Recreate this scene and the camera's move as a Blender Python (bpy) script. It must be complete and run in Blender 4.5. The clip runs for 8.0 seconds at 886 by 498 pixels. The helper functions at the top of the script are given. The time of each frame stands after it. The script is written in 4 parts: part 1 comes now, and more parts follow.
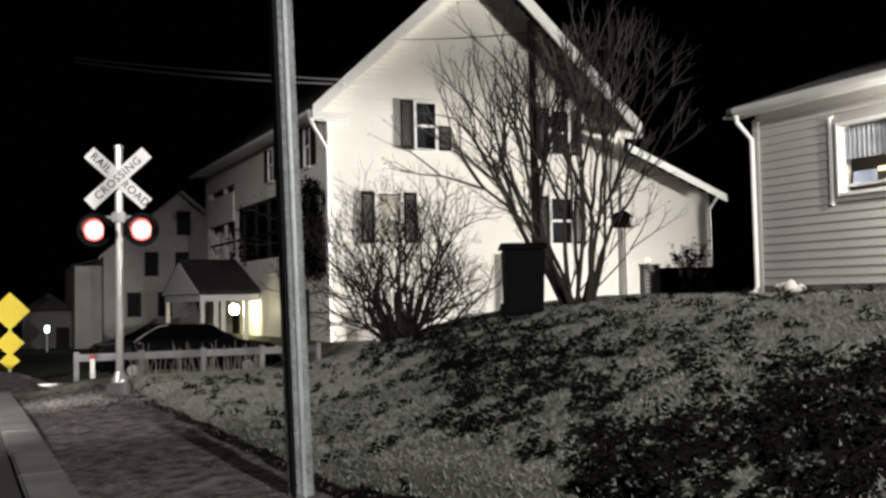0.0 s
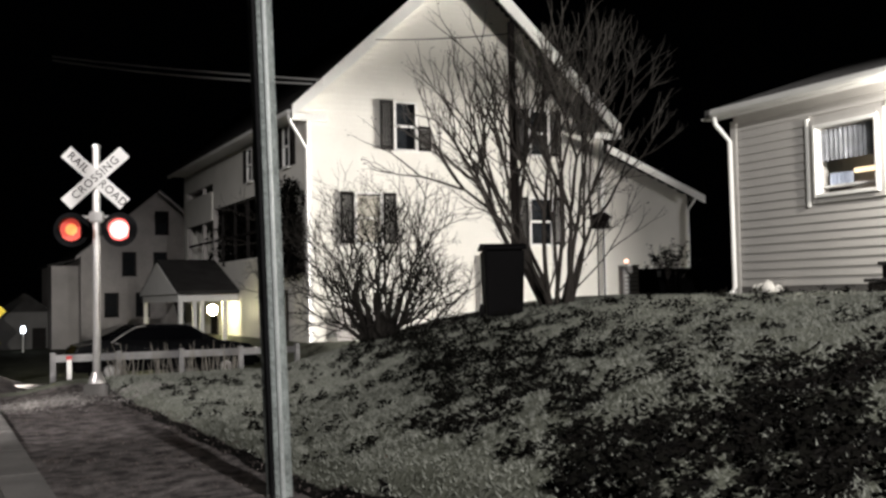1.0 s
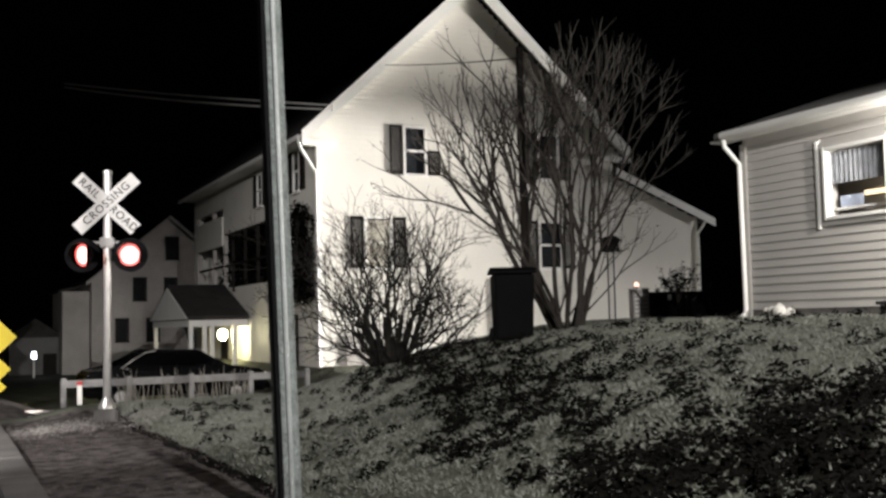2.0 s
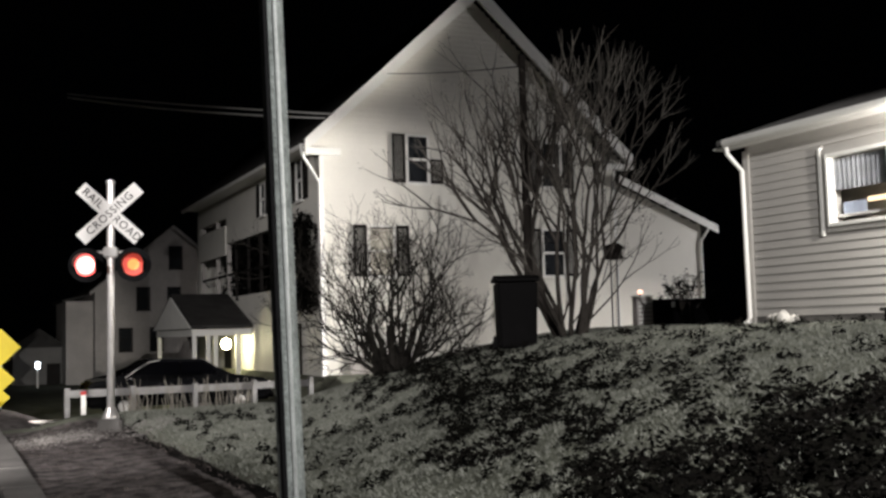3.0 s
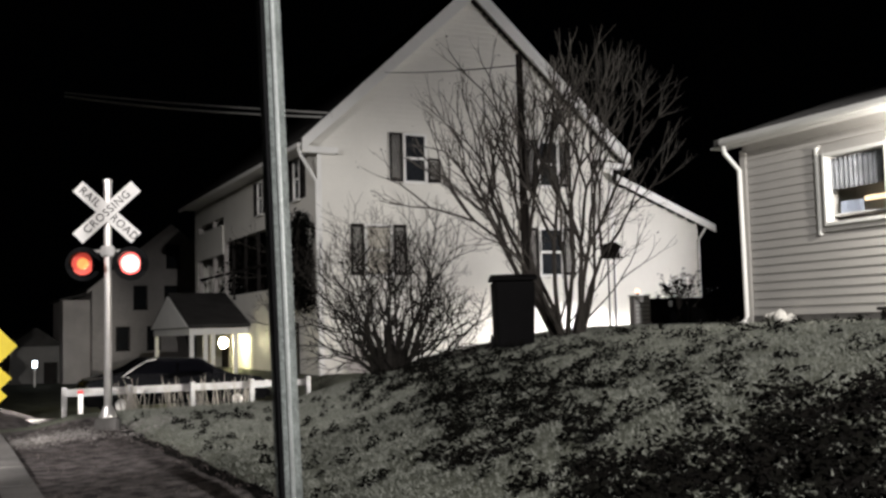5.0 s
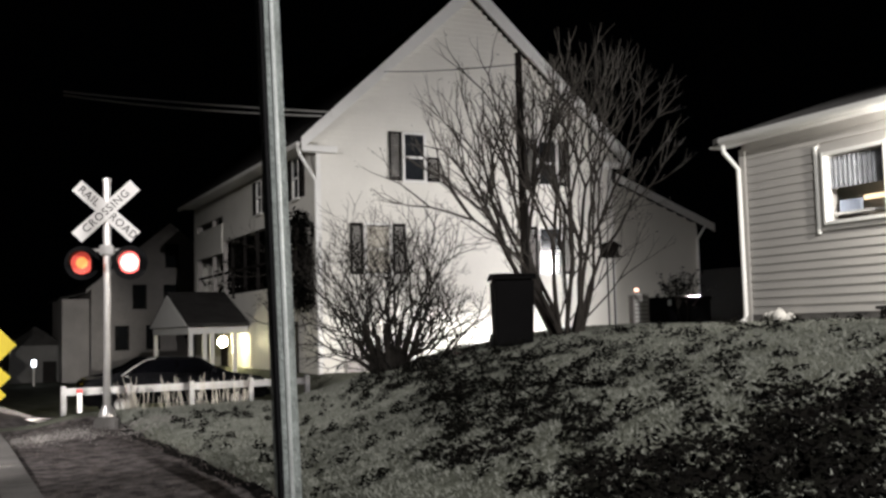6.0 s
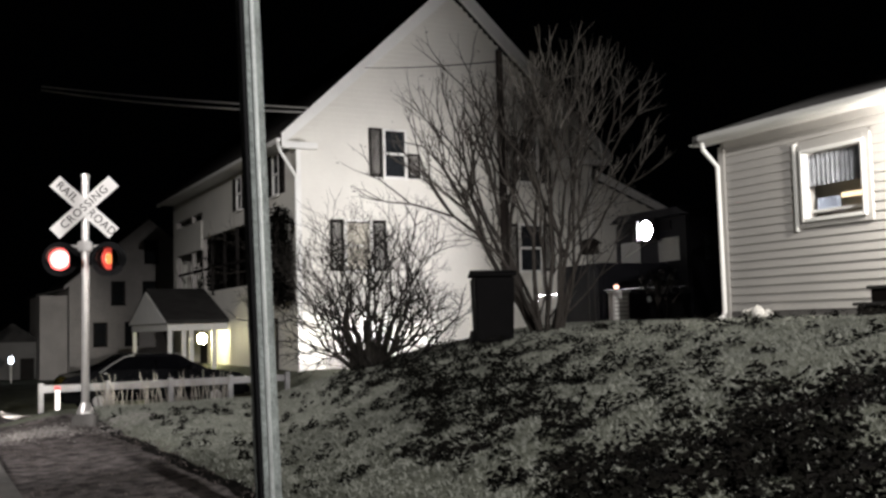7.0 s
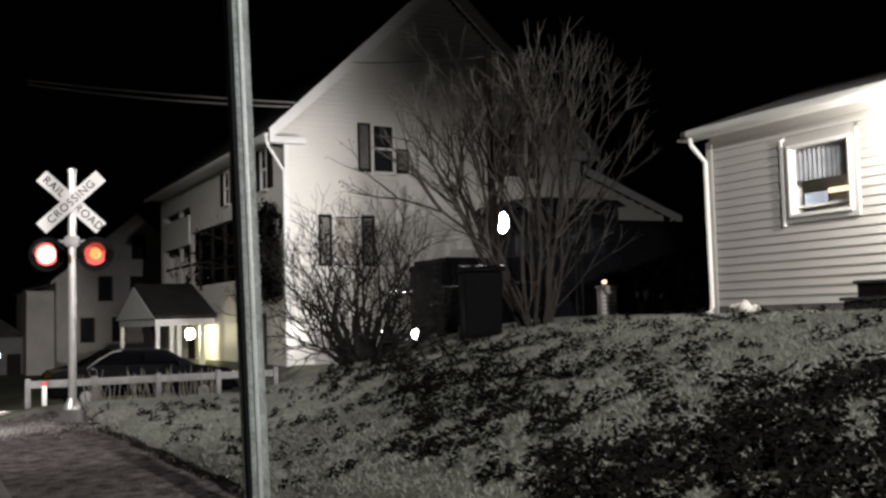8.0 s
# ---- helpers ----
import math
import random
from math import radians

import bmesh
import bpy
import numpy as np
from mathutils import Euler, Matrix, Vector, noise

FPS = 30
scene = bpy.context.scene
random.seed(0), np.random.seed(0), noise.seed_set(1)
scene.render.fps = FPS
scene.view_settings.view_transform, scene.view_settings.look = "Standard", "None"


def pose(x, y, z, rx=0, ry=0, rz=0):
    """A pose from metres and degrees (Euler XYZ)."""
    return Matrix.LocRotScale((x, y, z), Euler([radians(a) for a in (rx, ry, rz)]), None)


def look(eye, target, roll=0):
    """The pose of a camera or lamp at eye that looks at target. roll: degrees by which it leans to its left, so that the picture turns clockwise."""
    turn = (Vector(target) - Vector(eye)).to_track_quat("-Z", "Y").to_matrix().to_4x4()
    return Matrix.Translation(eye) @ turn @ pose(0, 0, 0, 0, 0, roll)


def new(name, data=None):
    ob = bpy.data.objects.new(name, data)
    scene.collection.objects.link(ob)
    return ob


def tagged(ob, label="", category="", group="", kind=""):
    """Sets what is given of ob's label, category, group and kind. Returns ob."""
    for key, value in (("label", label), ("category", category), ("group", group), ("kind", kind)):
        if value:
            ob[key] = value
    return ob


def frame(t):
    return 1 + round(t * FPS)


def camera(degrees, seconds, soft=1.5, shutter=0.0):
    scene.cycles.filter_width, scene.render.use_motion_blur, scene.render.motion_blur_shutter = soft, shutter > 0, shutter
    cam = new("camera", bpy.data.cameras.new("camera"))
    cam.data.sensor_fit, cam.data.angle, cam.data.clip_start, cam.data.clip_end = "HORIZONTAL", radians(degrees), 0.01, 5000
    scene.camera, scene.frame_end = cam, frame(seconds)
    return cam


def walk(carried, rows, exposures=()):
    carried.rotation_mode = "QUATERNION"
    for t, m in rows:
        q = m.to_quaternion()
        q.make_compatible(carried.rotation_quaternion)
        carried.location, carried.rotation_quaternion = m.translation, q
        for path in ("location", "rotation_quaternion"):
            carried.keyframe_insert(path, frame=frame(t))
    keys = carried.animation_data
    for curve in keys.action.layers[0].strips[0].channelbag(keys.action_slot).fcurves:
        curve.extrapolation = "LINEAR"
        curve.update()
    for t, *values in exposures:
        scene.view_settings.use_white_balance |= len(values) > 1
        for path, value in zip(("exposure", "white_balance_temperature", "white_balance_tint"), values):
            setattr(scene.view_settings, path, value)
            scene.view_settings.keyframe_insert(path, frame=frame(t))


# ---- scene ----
# The track runs along x, the road along y; the camera stands at the road's edge.
EYE = 1.35
TURN = -25.76
VIEW = [
    (0.0, 92.68, 1.11, 0.49), (0.1, 92.62, 1.06, -0.15), (0.2, 92.66, 1.02, -0.02), (0.3, 92.69, 0.98, 0.08), (0.5, 92.70, 0.90, 0.14),
    (0.6, 92.70, 0.93, 0.18), (0.7, 92.69, 0.97, -0.10), (0.8, 92.68, 1.00, -0.79), (0.9, 92.68, 1.04, -1.40), (1.0, 92.69, 1.07, -0.655),
    (1.1, 93.00, 1.09, -0.02), (1.2, 93.75, 1.11, -0.10), (1.3, 94.06, 1.13, 0.02), (1.5, 94.07, 1.16, -0.026), (2.0, 94.04, 1.27, -0.10),
    (2.2, 94.15, 1.32, -0.12), (3.3, 94.54, 1.58, 0.28), (3.5, 94.54, 1.60, 0.384), (4.0, 94.54, 1.55, 0.184), (4.5, 94.50, 1.49, 0.0),
    (4.7, 94.47, 1.49, -0.03), (5.8, 94.42, 1.50, -0.08), (6.0, 94.39, 1.50, -0.10), (6.5, 94.266, 1.47, -0.34), (7.0, 94.18, 1.50, -1.19),
    (7.5, 94.10, 1.50, -2.75), (8.0, 93.89, 1.53, -1.834)]
cam = camera(46.6, 8.0, soft=2.7)
walk(cam, [(t, pose(0, 0, EYE, rx, ry, rz + TURN)) for t, rx, ry, rz in VIEW])

# ---- night sky and fixed lamps ----
world = bpy.data.worlds.new("night")
scene.world = world
world.use_nodes = True
world.node_tree.nodes["Background"].inputs[0].default_value = (0.5, 0.6, 0.8, 1)
world.node_tree.nodes["Background"].inputs[1].default_value = 0.0003
scene.view_settings.exposure = 0.0


def lamp(name, kind, m, watts, colour, **more):
    data = bpy.data.lights.new(name, kind)
    data.energy, data.color = watts, colour
    if "size" in more:
        data.shadow_soft_size = more["size"]
    if "spot" in more:
        data.spot_size, data.spot_blend = radians(more["spot"]), more["blend"]
    ob = new(name, data)
    ob.matrix_basis = m
    return ob


# unseen fill lights added roadside: behind the camera and across from the crossing
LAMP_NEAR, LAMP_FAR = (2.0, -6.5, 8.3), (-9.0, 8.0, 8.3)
lamp("fill_light", "SPOT", look(LAMP_NEAR, (6.3, 13.6, 0.0)), 11000, (1.0, 0.97, 0.95), size=0.12, spot=45, blend=0.4)
lamp("fill_light", "SPOT", look(LAMP_FAR, (1.5, 19.0, 0.0)), 9000, (1.0, 0.955, 0.94), size=0.12, spot=62, blend=0.5)
# unseen light added down the road like a low beam, to brighten the signs
lamp("sign_fill_beam", "SPOT", look((-0.9, 1.9, 0.66), (1.2, 33.0, 0.9)), 17000, (1.0, 0.96, 0.90), size=0.05, spot=15, blend=0.6)
# wall lamp of the grey house
lamp("wall_light", "POINT", pose(9.75, 7.05, 3.35), 540, (1.0, 0.95, 0.88), size=0.06)


# ---- materials ----
def material(name, base, rough=0.7, metal=0.0, var=0.25, scale=6.0, fine=60.0, bump=0.2, second=None, random_by="", spec=0.25, spread=0.4):
    m = bpy.data.materials.new(name)
    m.use_nodes = True
    n, l = m.node_tree.nodes, m.node_tree.links
    b = n["Principled BSDF"]
    b.inputs["Roughness"].default_value, b.inputs["Metallic"].default_value = rough, metal
    b.inputs["Specular IOR Level"].default_value = spec
    co = n.new("ShaderNodeTexCoord")
    big, small = n.new("ShaderNodeTexNoise"), n.new("ShaderNodeTexNoise")
    for tex, s in ((big, scale), (small, fine)):
        tex.inputs["Scale"].default_value, tex.inputs["Detail"].default_value = s, 5.0
        l.new(co.outputs["Object"], tex.inputs["Vector"])
    ramp = n.new("ShaderNodeValToRGB")
    ramp.color_ramp.elements[0].position, ramp.color_ramp.elements[1].position = 0.3, 0.7
    dark = second or tuple(c * (1 - var) for c in base)
    light = base if second else tuple(min(1, c * (1 + var)) for c in base)
    ramp.color_ramp.elements[0].color, ramp.color_ramp.elements[1].color = (*dark, 1), (*light, 1)
    mix = n.new("ShaderNodeMath")
    mix.operation = "MULTIPLY_ADD"
    mix.inputs[1].default_value = 0.45
    l.new(small.outputs["Fac"], mix.inputs[0])
    half = n.new("ShaderNodeMath")
    half.operation = "MULTIPLY"
    half.inputs[1].default_value = 0.55
    l.new(big.outputs["Fac"], half.inputs[0])
    l.new(half.outputs[0], mix.inputs[2])
    l.new(mix.outputs[0], ramp.inputs["Fac"])
    colour = ramp.outputs["Color"]
    if random_by:
        hsv = n.new("ShaderNodeHueSaturation")
        src = n.new("ShaderNodeObjectInfo") if random_by == "object" else n.new("ShaderNodeNewGeometry")
        rng = n.new("ShaderNodeMapRange")
        rng.inputs["To Min"].default_value, rng.inputs["To Max"].default_value = 1 - spread, 1 + spread
        l.new(src.outputs["Random" if random_by == "object" else "Random Per Island"], rng.inputs["Value"])
        l.new(rng.outputs[0], hsv.inputs["Value"])
        l.new(colour, hsv.inputs["Color"])
        colour = hsv.outputs["Color"]
    l.new(colour, b.inputs["Base Color"])
    if bump:
        bp = n.new("ShaderNodeBump")
        bp.inputs["Strength"].default_value, bp.inputs["Distance"].default_value = bump, 0.02
        l.new(small.outputs["Fac"], bp.inputs["Height"])
        l.new(bp.outputs["Normal"], b.inputs["Normal"])
    return m


def glow(name, colour, strength):
    m = bpy.data.materials.new(name)
    m.use_nodes = True
    b = m.node_tree.nodes["Principled BSDF"]
    b.inputs["Base Color"].default_value = (*[min(0.8, c) for c in colour], 1)
    b.inputs["Emission Color"].default_value = (*colour, 1)
    b.inputs["Emission Strength"].default_value = strength
    return m


def glass(name, tint=(0.02, 0.022, 0.025)):
    m = material(name, tint, rough=0.12, var=0.3, scale=2, bump=0.02)
    m.node_tree.nodes["Principled BSDF"].inputs["Specular IOR Level"].default_value = 0.7
    return m


M_BLADE = material("grass_blades", (0.185, 0.190, 0.165), 0.85, var=0.28, scale=0.9, fine=9, bump=0, random_by="island", spec=0.04, spread=0.16)
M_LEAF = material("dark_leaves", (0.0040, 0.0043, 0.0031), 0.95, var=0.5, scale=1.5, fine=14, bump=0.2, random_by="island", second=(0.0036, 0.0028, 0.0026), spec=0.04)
M_DRY = material("dry_leaves", (0.085, 0.072, 0.067), 0.9, var=0.4, scale=2, fine=14, bump=0.2, random_by="island", spec=0.04)


def blended(name, layers):
    """The first material's surface with others laid over it by named amounts on the mesh."""
    m = bpy.data.materials.new(name)
    m.use_nodes = True
    n, l = m.node_tree.nodes, m.node_tree.links
    b = n["Principled BSDF"]
    b.inputs["Roughness"].default_value, b.inputs["Specular IOR Level"].default_value = 0.95, 0.05
    co = n.new("ShaderNodeTexCoord")
    below = None
    fine = n.new("ShaderNodeTexNoise")
    fine.inputs["Scale"].default_value, fine.inputs["Detail"].default_value = 24, 6
    l.new(co.outputs["Object"], fine.inputs["Vector"])
    for amount, dark, light, scale in layers:
        tex, ramp = n.new("ShaderNodeTexNoise"), n.new("ShaderNodeValToRGB")
        tex.inputs["Scale"].default_value, tex.inputs["Detail"].default_value = scale, 8
        l.new(co.outputs["Object"], tex.inputs["Vector"])
        ramp.color_ramp.elements[0].position, ramp.color_ramp.elements[1].position = 0.35, 0.68
        ramp.color_ramp.elements[0].color, ramp.color_ramp.elements[1].color = (*dark, 1), (*light, 1)
        l.new(tex.outputs["Fac"], ramp.inputs["Fac"])
        if below is None:
            below = ramp.outputs["Color"]
            continue
        at, edge, mix = n.new("ShaderNodeAttribute"), n.new("ShaderNodeMath"), n.new("ShaderNodeMix")
        at.attribute_name = amount
        ragged = n.new("ShaderNodeMath")
        ragged.operation, ragged.inputs[1].default_value, ragged.inputs[2].default_value = "MULTIPLY_ADD", 0.9, -0.45
        l.new(fine.outputs["Fac"], ragged.inputs[0])
        edge.operation, edge.use_clamp = "ADD", True
        l.new(at.outputs["Fac"], edge.inputs[0])
        l.new(ragged.outputs[0], edge.inputs[1])
        steep = n.new("ShaderNodeMapRange")
        steep.inputs["From Min"].default_value, steep.inputs["From Max"].default_value = 0.35, 0.6
        l.new(edge.outputs[0], steep.inputs["Value"])
        mix.data_type = "RGBA"
        l.new(steep.outputs[0], mix.inputs["Factor"])
        l.new(below, mix.inputs["A"])
        l.new(ramp.outputs["Color"], mix.inputs["B"])
        below = mix.outputs["Result"]
    l.new(below, b.inputs["Base Color"])
    bp = n.new("ShaderNodeBump")
    bp.inputs["Strength"].default_value, bp.inputs["Distance"].default_value = 0.9, 0.03
    l.new(fine.outputs["Fac"], bp.inputs["Height"])
    l.new(bp.outputs["Normal"], b.inputs["Normal"])
    return m


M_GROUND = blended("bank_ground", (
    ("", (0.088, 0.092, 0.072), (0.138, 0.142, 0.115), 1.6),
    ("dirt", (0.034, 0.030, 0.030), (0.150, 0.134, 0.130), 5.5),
    # near-black layer: soil under the weeds, and the ledge's shadow put into colour
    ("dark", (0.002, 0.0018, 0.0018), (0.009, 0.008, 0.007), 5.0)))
M_ASPHALT = material("asphalt", (0.055, 0.054, 0.052), 0.9, var=0.35, scale=0.8, fine=120, bump=0.5)
M_CONCRETE = material("concrete", (0.135, 0.128, 0.122), 0.9, var=0.45, scale=2.0, fine=70, bump=0.4)
M_BALLAST = material("ballast", (0.20, 0.18, 0.165), 0.95, var=0.4, scale=3, fine=40, bump=1.0, random_by="island")
M_LITGRAVEL = material("beam_lit_gravel", (0.22, 0.205, 0.195), 0.95, var=0.35, scale=3, fine=40, bump=0.3, random_by="island", spec=0.04)
M_RAIL = material("rail_steel", (0.35, 0.33, 0.31), 0.35, 0.9, var=0.3, scale=4, bump=0.1)
M_TIE = material("tie_wood", (0.05, 0.04, 0.032), 0.9, var=0.4, scale=5, bump=0.5, spec=0.04)
M_SIDING = material("cream_siding", (0.72, 0.70, 0.645), 0.55, var=0.07, scale=1.2, fine=30, bump=0.08)
M_TRIM = material("white_trim", (0.78, 0.77, 0.74), 0.5, var=0.06, scale=2, bump=0.05)
M_SHINGLE = material("dark_shingles", (0.045, 0.043, 0.042), 0.95, var=0.4, scale=2, fine=25, bump=0.6, spec=0.04)
M_ROOFGREY = material("grey_shingles", (0.15, 0.145, 0.14), 0.95, var=0.35, scale=3, fine=25, bump=0.7)
M_SHUTTER = material("dark_shutter", (0.020, 0.018, 0.017), 0.6, var=0.25, scale=5, bump=0.1, spec=0.04)
M_GLASS = glass("window_glass")
M_CLEAR = bpy.data.materials.new("clear_pane")
M_CLEAR.use_nodes = True
_b = M_CLEAR.node_tree.nodes["Principled BSDF"]
_b.inputs["Transmission Weight"].default_value, _b.inputs["Roughness"].default_value, _b.inputs["IOR"].default_value = 1.0, 0.03, 1.45
M_DRAPE = material("grey_drape", (0.30, 0.31, 0.33), 0.9, var=0.4, scale=7, bump=0.1)
M_CLOTH = material("pale_blue_cloth", (0.45, 0.5, 0.6), 0.9, var=0.3, scale=9, bump=0.2)
M_CURTAIN = material("pale_curtain", (0.55, 0.52, 0.45), 0.9, var=0.15, scale=6, bump=0.1)
M_GREY = material("grey_siding", (0.44, 0.422, 0.40), 0.5, var=0.07, scale=1.0, fine=30, bump=0.08)
M_GALV = material("galvanised", (0.55, 0.58, 0.57), 0.42, 0.55, var=0.25, scale=3, fine=40, bump=0.15)
M_ALU = material("aluminium_mast", (0.62, 0.60, 0.58), 0.35, 0.7, var=0.12, scale=5, bump=0.05)
M_WOODPOLE = material("weathered_pole", (0.20, 0.22, 0.212), 0.85, var=0.55, scale=5, fine=30, bump=1.0)
M_DARKWOOD_SHADE = material("dark_pole_and_shade", (0.012, 0.010, 0.009), 0.9, var=0.4, scale=4, bump=0.5, spec=0.04)
M_BLACK = material("black_metal", (0.006, 0.006, 0.0065), 0.55, var=0.3, scale=5, bump=0.1, spec=0.04)
M_BIN = material("dark_bin_plastic", (0.0030, 0.0028, 0.0030), 0.7, var=0.3, scale=5, bump=0.1, spec=0.04)
M_BARK = material("grey_bark", (0.043, 0.038, 0.034), 0.85, var=0.4, scale=8, fine=60, bump=0.6, spec=0.04)
M_TWIG = material("twig_bark", (0.095, 0.087, 0.078), 0.85, var=0.4, scale=8, bump=0.2, random_by="island", spec=0.04)
M_DARKTWIG = material("dark_twig_bark", (0.020, 0.018, 0.016), 0.9, var=0.4, scale=8, bump=0.2, spec=0.04)
M_SIGNWHITE = material("white_sign_sheet", (0.70, 0.68, 0.66), 0.45, var=0.05, scale=6, bump=0.02)
M_YELLOW = material("yellow_sign_sheet", (0.95, 0.72, 0.02), 0.45, var=0.06, scale=6, bump=0.02)
M_LETTER = material("black_letters", (0.02, 0.02, 0.02), 0.6, var=0.2, scale=6, bump=0, spec=0.04)
M_LOCO = material("dark_locomotive_paint", (0.010, 0.010, 0.012), 0.5, var=0.3, scale=1.5, fine=20, bump=0.1, spec=0.04)
M_STALK = material("dry_stalk", (0.2, 0.185, 0.16), 0.9, var=0.3, scale=5, bump=0.1)
M_FENCE = material("weathered_white_boards", (0.21, 0.205, 0.205), 0.7, var=0.3, scale=4, fine=30, bump=0.3)
M_HOUSE2 = material("old_grey_clapboard", (0.46, 0.43, 0.41), 0.8, var=0.25, scale=1, fine=20, bump=0.2)
M_SMALLHOUSE = material("dim_painted_boards", (0.16, 0.155, 0.15), 0.8, var=0.3, scale=1, fine=20, bump=0.2)
M_CARGLASS = material("dark_car_glass", (0.001, 0.001, 0.0015), 0.08, var=0.2, scale=2, bump=0.0, spec=0.3)
M_CAR = material("black_car_paint", (0.003, 0.003, 0.0035), 0.15, 0.0, var=0.2, scale=2, bump=0.0, spec=0.14)
M_RUBBER = material("tyre_rubber", (0.015, 0.015, 0.015), 0.9, bump=0.1, spec=0.04)
M_STONE = material("pale_stone", (0.6, 0.58, 0.54), 0.8, var=0.3, scale=9, fine=40, bump=0.6)
M_HOT = glow("white_hot_red", (1.0, 0.42, 0.34), 9.0)
M_PINK = glow("pink_glow", (1.0, 0.30, 0.27), 2.6)
M_RED = glow("red_glow", (1.0, 0.12, 0.11), 1.6)
M_REDDIM = glow("red_afterglow", (0.9, 0.10, 0.07), 0.5)
M_AMBER = glow("cooling_filament", (1.0, 0.30, 0.08), 1.3)
M_HEAD = glow("headlight_lens", (1.0, 0.97, 0.98), 2400)
M_BEAM = glow("hidden_beam_glow", (1.0, 0.96, 0.90), 2.45e6)
M_DITCH = glow("ditch_lens", (1.0, 0.94, 0.86), 60)
M_SLOT = glow("wall_fill_glow", (1.0, 0.96, 0.90), 7.5e4)
M_LAMP = glow("porch_lamp_glass", (1.0, 0.92, 0.55), 110)
M_BLUELAMP = glow("cold_lamp_glass", (0.82, 0.90, 1.0), 9)


# ---- mesh helpers ----
def finish(ob, bm, mat, smooth=False):
    bmesh.ops.recalc_face_normals(bm, faces=bm.faces)
    bm.to_mesh(ob.data)
    bm.free()
    ob.data.materials.append(mat)
    if smooth:
        for p in ob.data.polygons:
            p.use_smooth = True
    return ob


def part(name, bm, mat, parent=None, label="", smooth=False):
    ob = new(name, bpy.data.meshes.new(name))
    finish(ob, bm, mat, smooth)
    ob.parent = parent
    if label:
        tagged(ob, label)
    return ob


def thing(name, m, label, category, group="", kind=""):
    ob = new(name)
    ob.matrix_basis = m
    return tagged(ob, label, category, group, kind)


def box(x0, x1, y0, y1, z0, z1, bm=None, bevel=0.0):
    bm = bm or bmesh.new()
    made = bmesh.ops.create_cube(bm, size=1)["verts"]
    for v in made:
        v.co = ((x0 + x1) / 2 + v.co.x * (x1 - x0), (y0 + y1) / 2 + v.co.y * (y1 - y0), (z0 + z1) / 2 + v.co.z * (z1 - z0))
    if bevel:
        edges = list({e for v in made for e in v.link_edges})
        bmesh.ops.bevel(bm, geom=edges, offset=bevel, segments=2, affect="EDGES")
    return bm


def prism(outline, lo, hi, axis="y", bm=None):
    """Extrudes an outline of pairs along an axis from lo to hi."""
    bm = bm or bmesh.new()
    put = {"y": lambda a, b, c: (a, c, b), "x": lambda a, b, c: (c, a, b), "z": lambda a, b, c: (a, b, c)}[axis]
    front = [bm.verts.new(put(a, b, lo)) for a, b in outline]
    back = [bm.verts.new(put(a, b, hi)) for a, b in outline]
    bm.faces.new(front)
    bm.faces.new(list(reversed(back)))
    k = len(outline)
    for i in range(k):
        bm.faces.new((front[i], front[(i + 1) % k], back[(i + 1) % k], back[i]))
    return bm


def tube(points, radii, sides=8, bm=None, caps=True):
    """A tapered tube along points."""
    bm = bm or bmesh.new()
    rings = []
    pts = [Vector(p) for p in points]
    for i, p in enumerate(pts):
        d = (pts[min(i + 1, len(pts) - 1)] - pts[max(i - 1, 0)]).normalized()
        side = d.orthogonal().normalized() if i == 0 else (side - d * side.dot(d)).normalized()
        up = d.cross(side)
        r = radii[i] if isinstance(radii, (list, tuple)) else radii
        rings.append([bm.verts.new(p + (side * math.cos(2 * math.pi * k / sides) + up * math.sin(2 * math.pi * k / sides)) * r) for k in range(sides)])
    for a, b in zip(rings, rings[1:]):
        for k in range(sides):
            bm.faces.new((a[k], a[(k + 1) % sides], b[(k + 1) % sides], b[k]))
    if caps:
        bm.faces.new(list(reversed(rings[0])))
        bm.faces.new(rings[-1])
    return bm


def S(t):
    t = min(1.0, max(0.0, t))
    return t * t * (3 - 2 * t)


# ---- ground ----
TRACK_Y, RAIL_Z = 21.2, -0.22


def road_z(y):
    return -0.10 * S((y - 12) / 7) - 0.75 * S((y - 24) / 12)


def ground_z(x, y):
    yy = min(max(y, 0.0), 18.5)
    lo = max(1.6, 2.75 + 0.28 * (yy - 8))
    hi = max(6.5, 8.2 + 0.42 * (yy - 8))
    bank = 0.10 * S((x - 2.45) / 0.25) if y < 18 else 0.1
    rise = min(1.0, max(0.0, (x - lo) / (hi - lo)))
    hill = 1.2 * (1 - (1 - rise) ** 1.6) + bank
    fall = S((y - 18.3) / 1.5)
    far = -0.45 + 0.62 * S((y - 23.5) / 3.0) * S((x - 8.0) / 1.4) - 0.45 * S((y - 26) / 8) * (1 - S((x - 8.2) / 1.0))
    far -= 0.13 * S((y - 25.3) / 0.4) * (1 - S((x - 7.6) / 0.5))
    z = hill * (1 - fall) + far * fall
    near_road = 1 - S((x - 1.0) / 1.2)
    z = z * (1 - near_road) + (road_z(y) - 0.03) * near_road
    if y < 30:
        z += 0.03 * noise.noise((x * 0.9, y * 0.9, 0)) + 0.018 * noise.noise((x * 3.1, y * 3.1, 5))
    return z


def spaced(steps):
    out = []
    for a, b, d in steps:
        k = max(1, round((b - a) / d))
        out += [a + (b - a) * i / k for i in range(k)]
    return out + [steps[-1][1]]


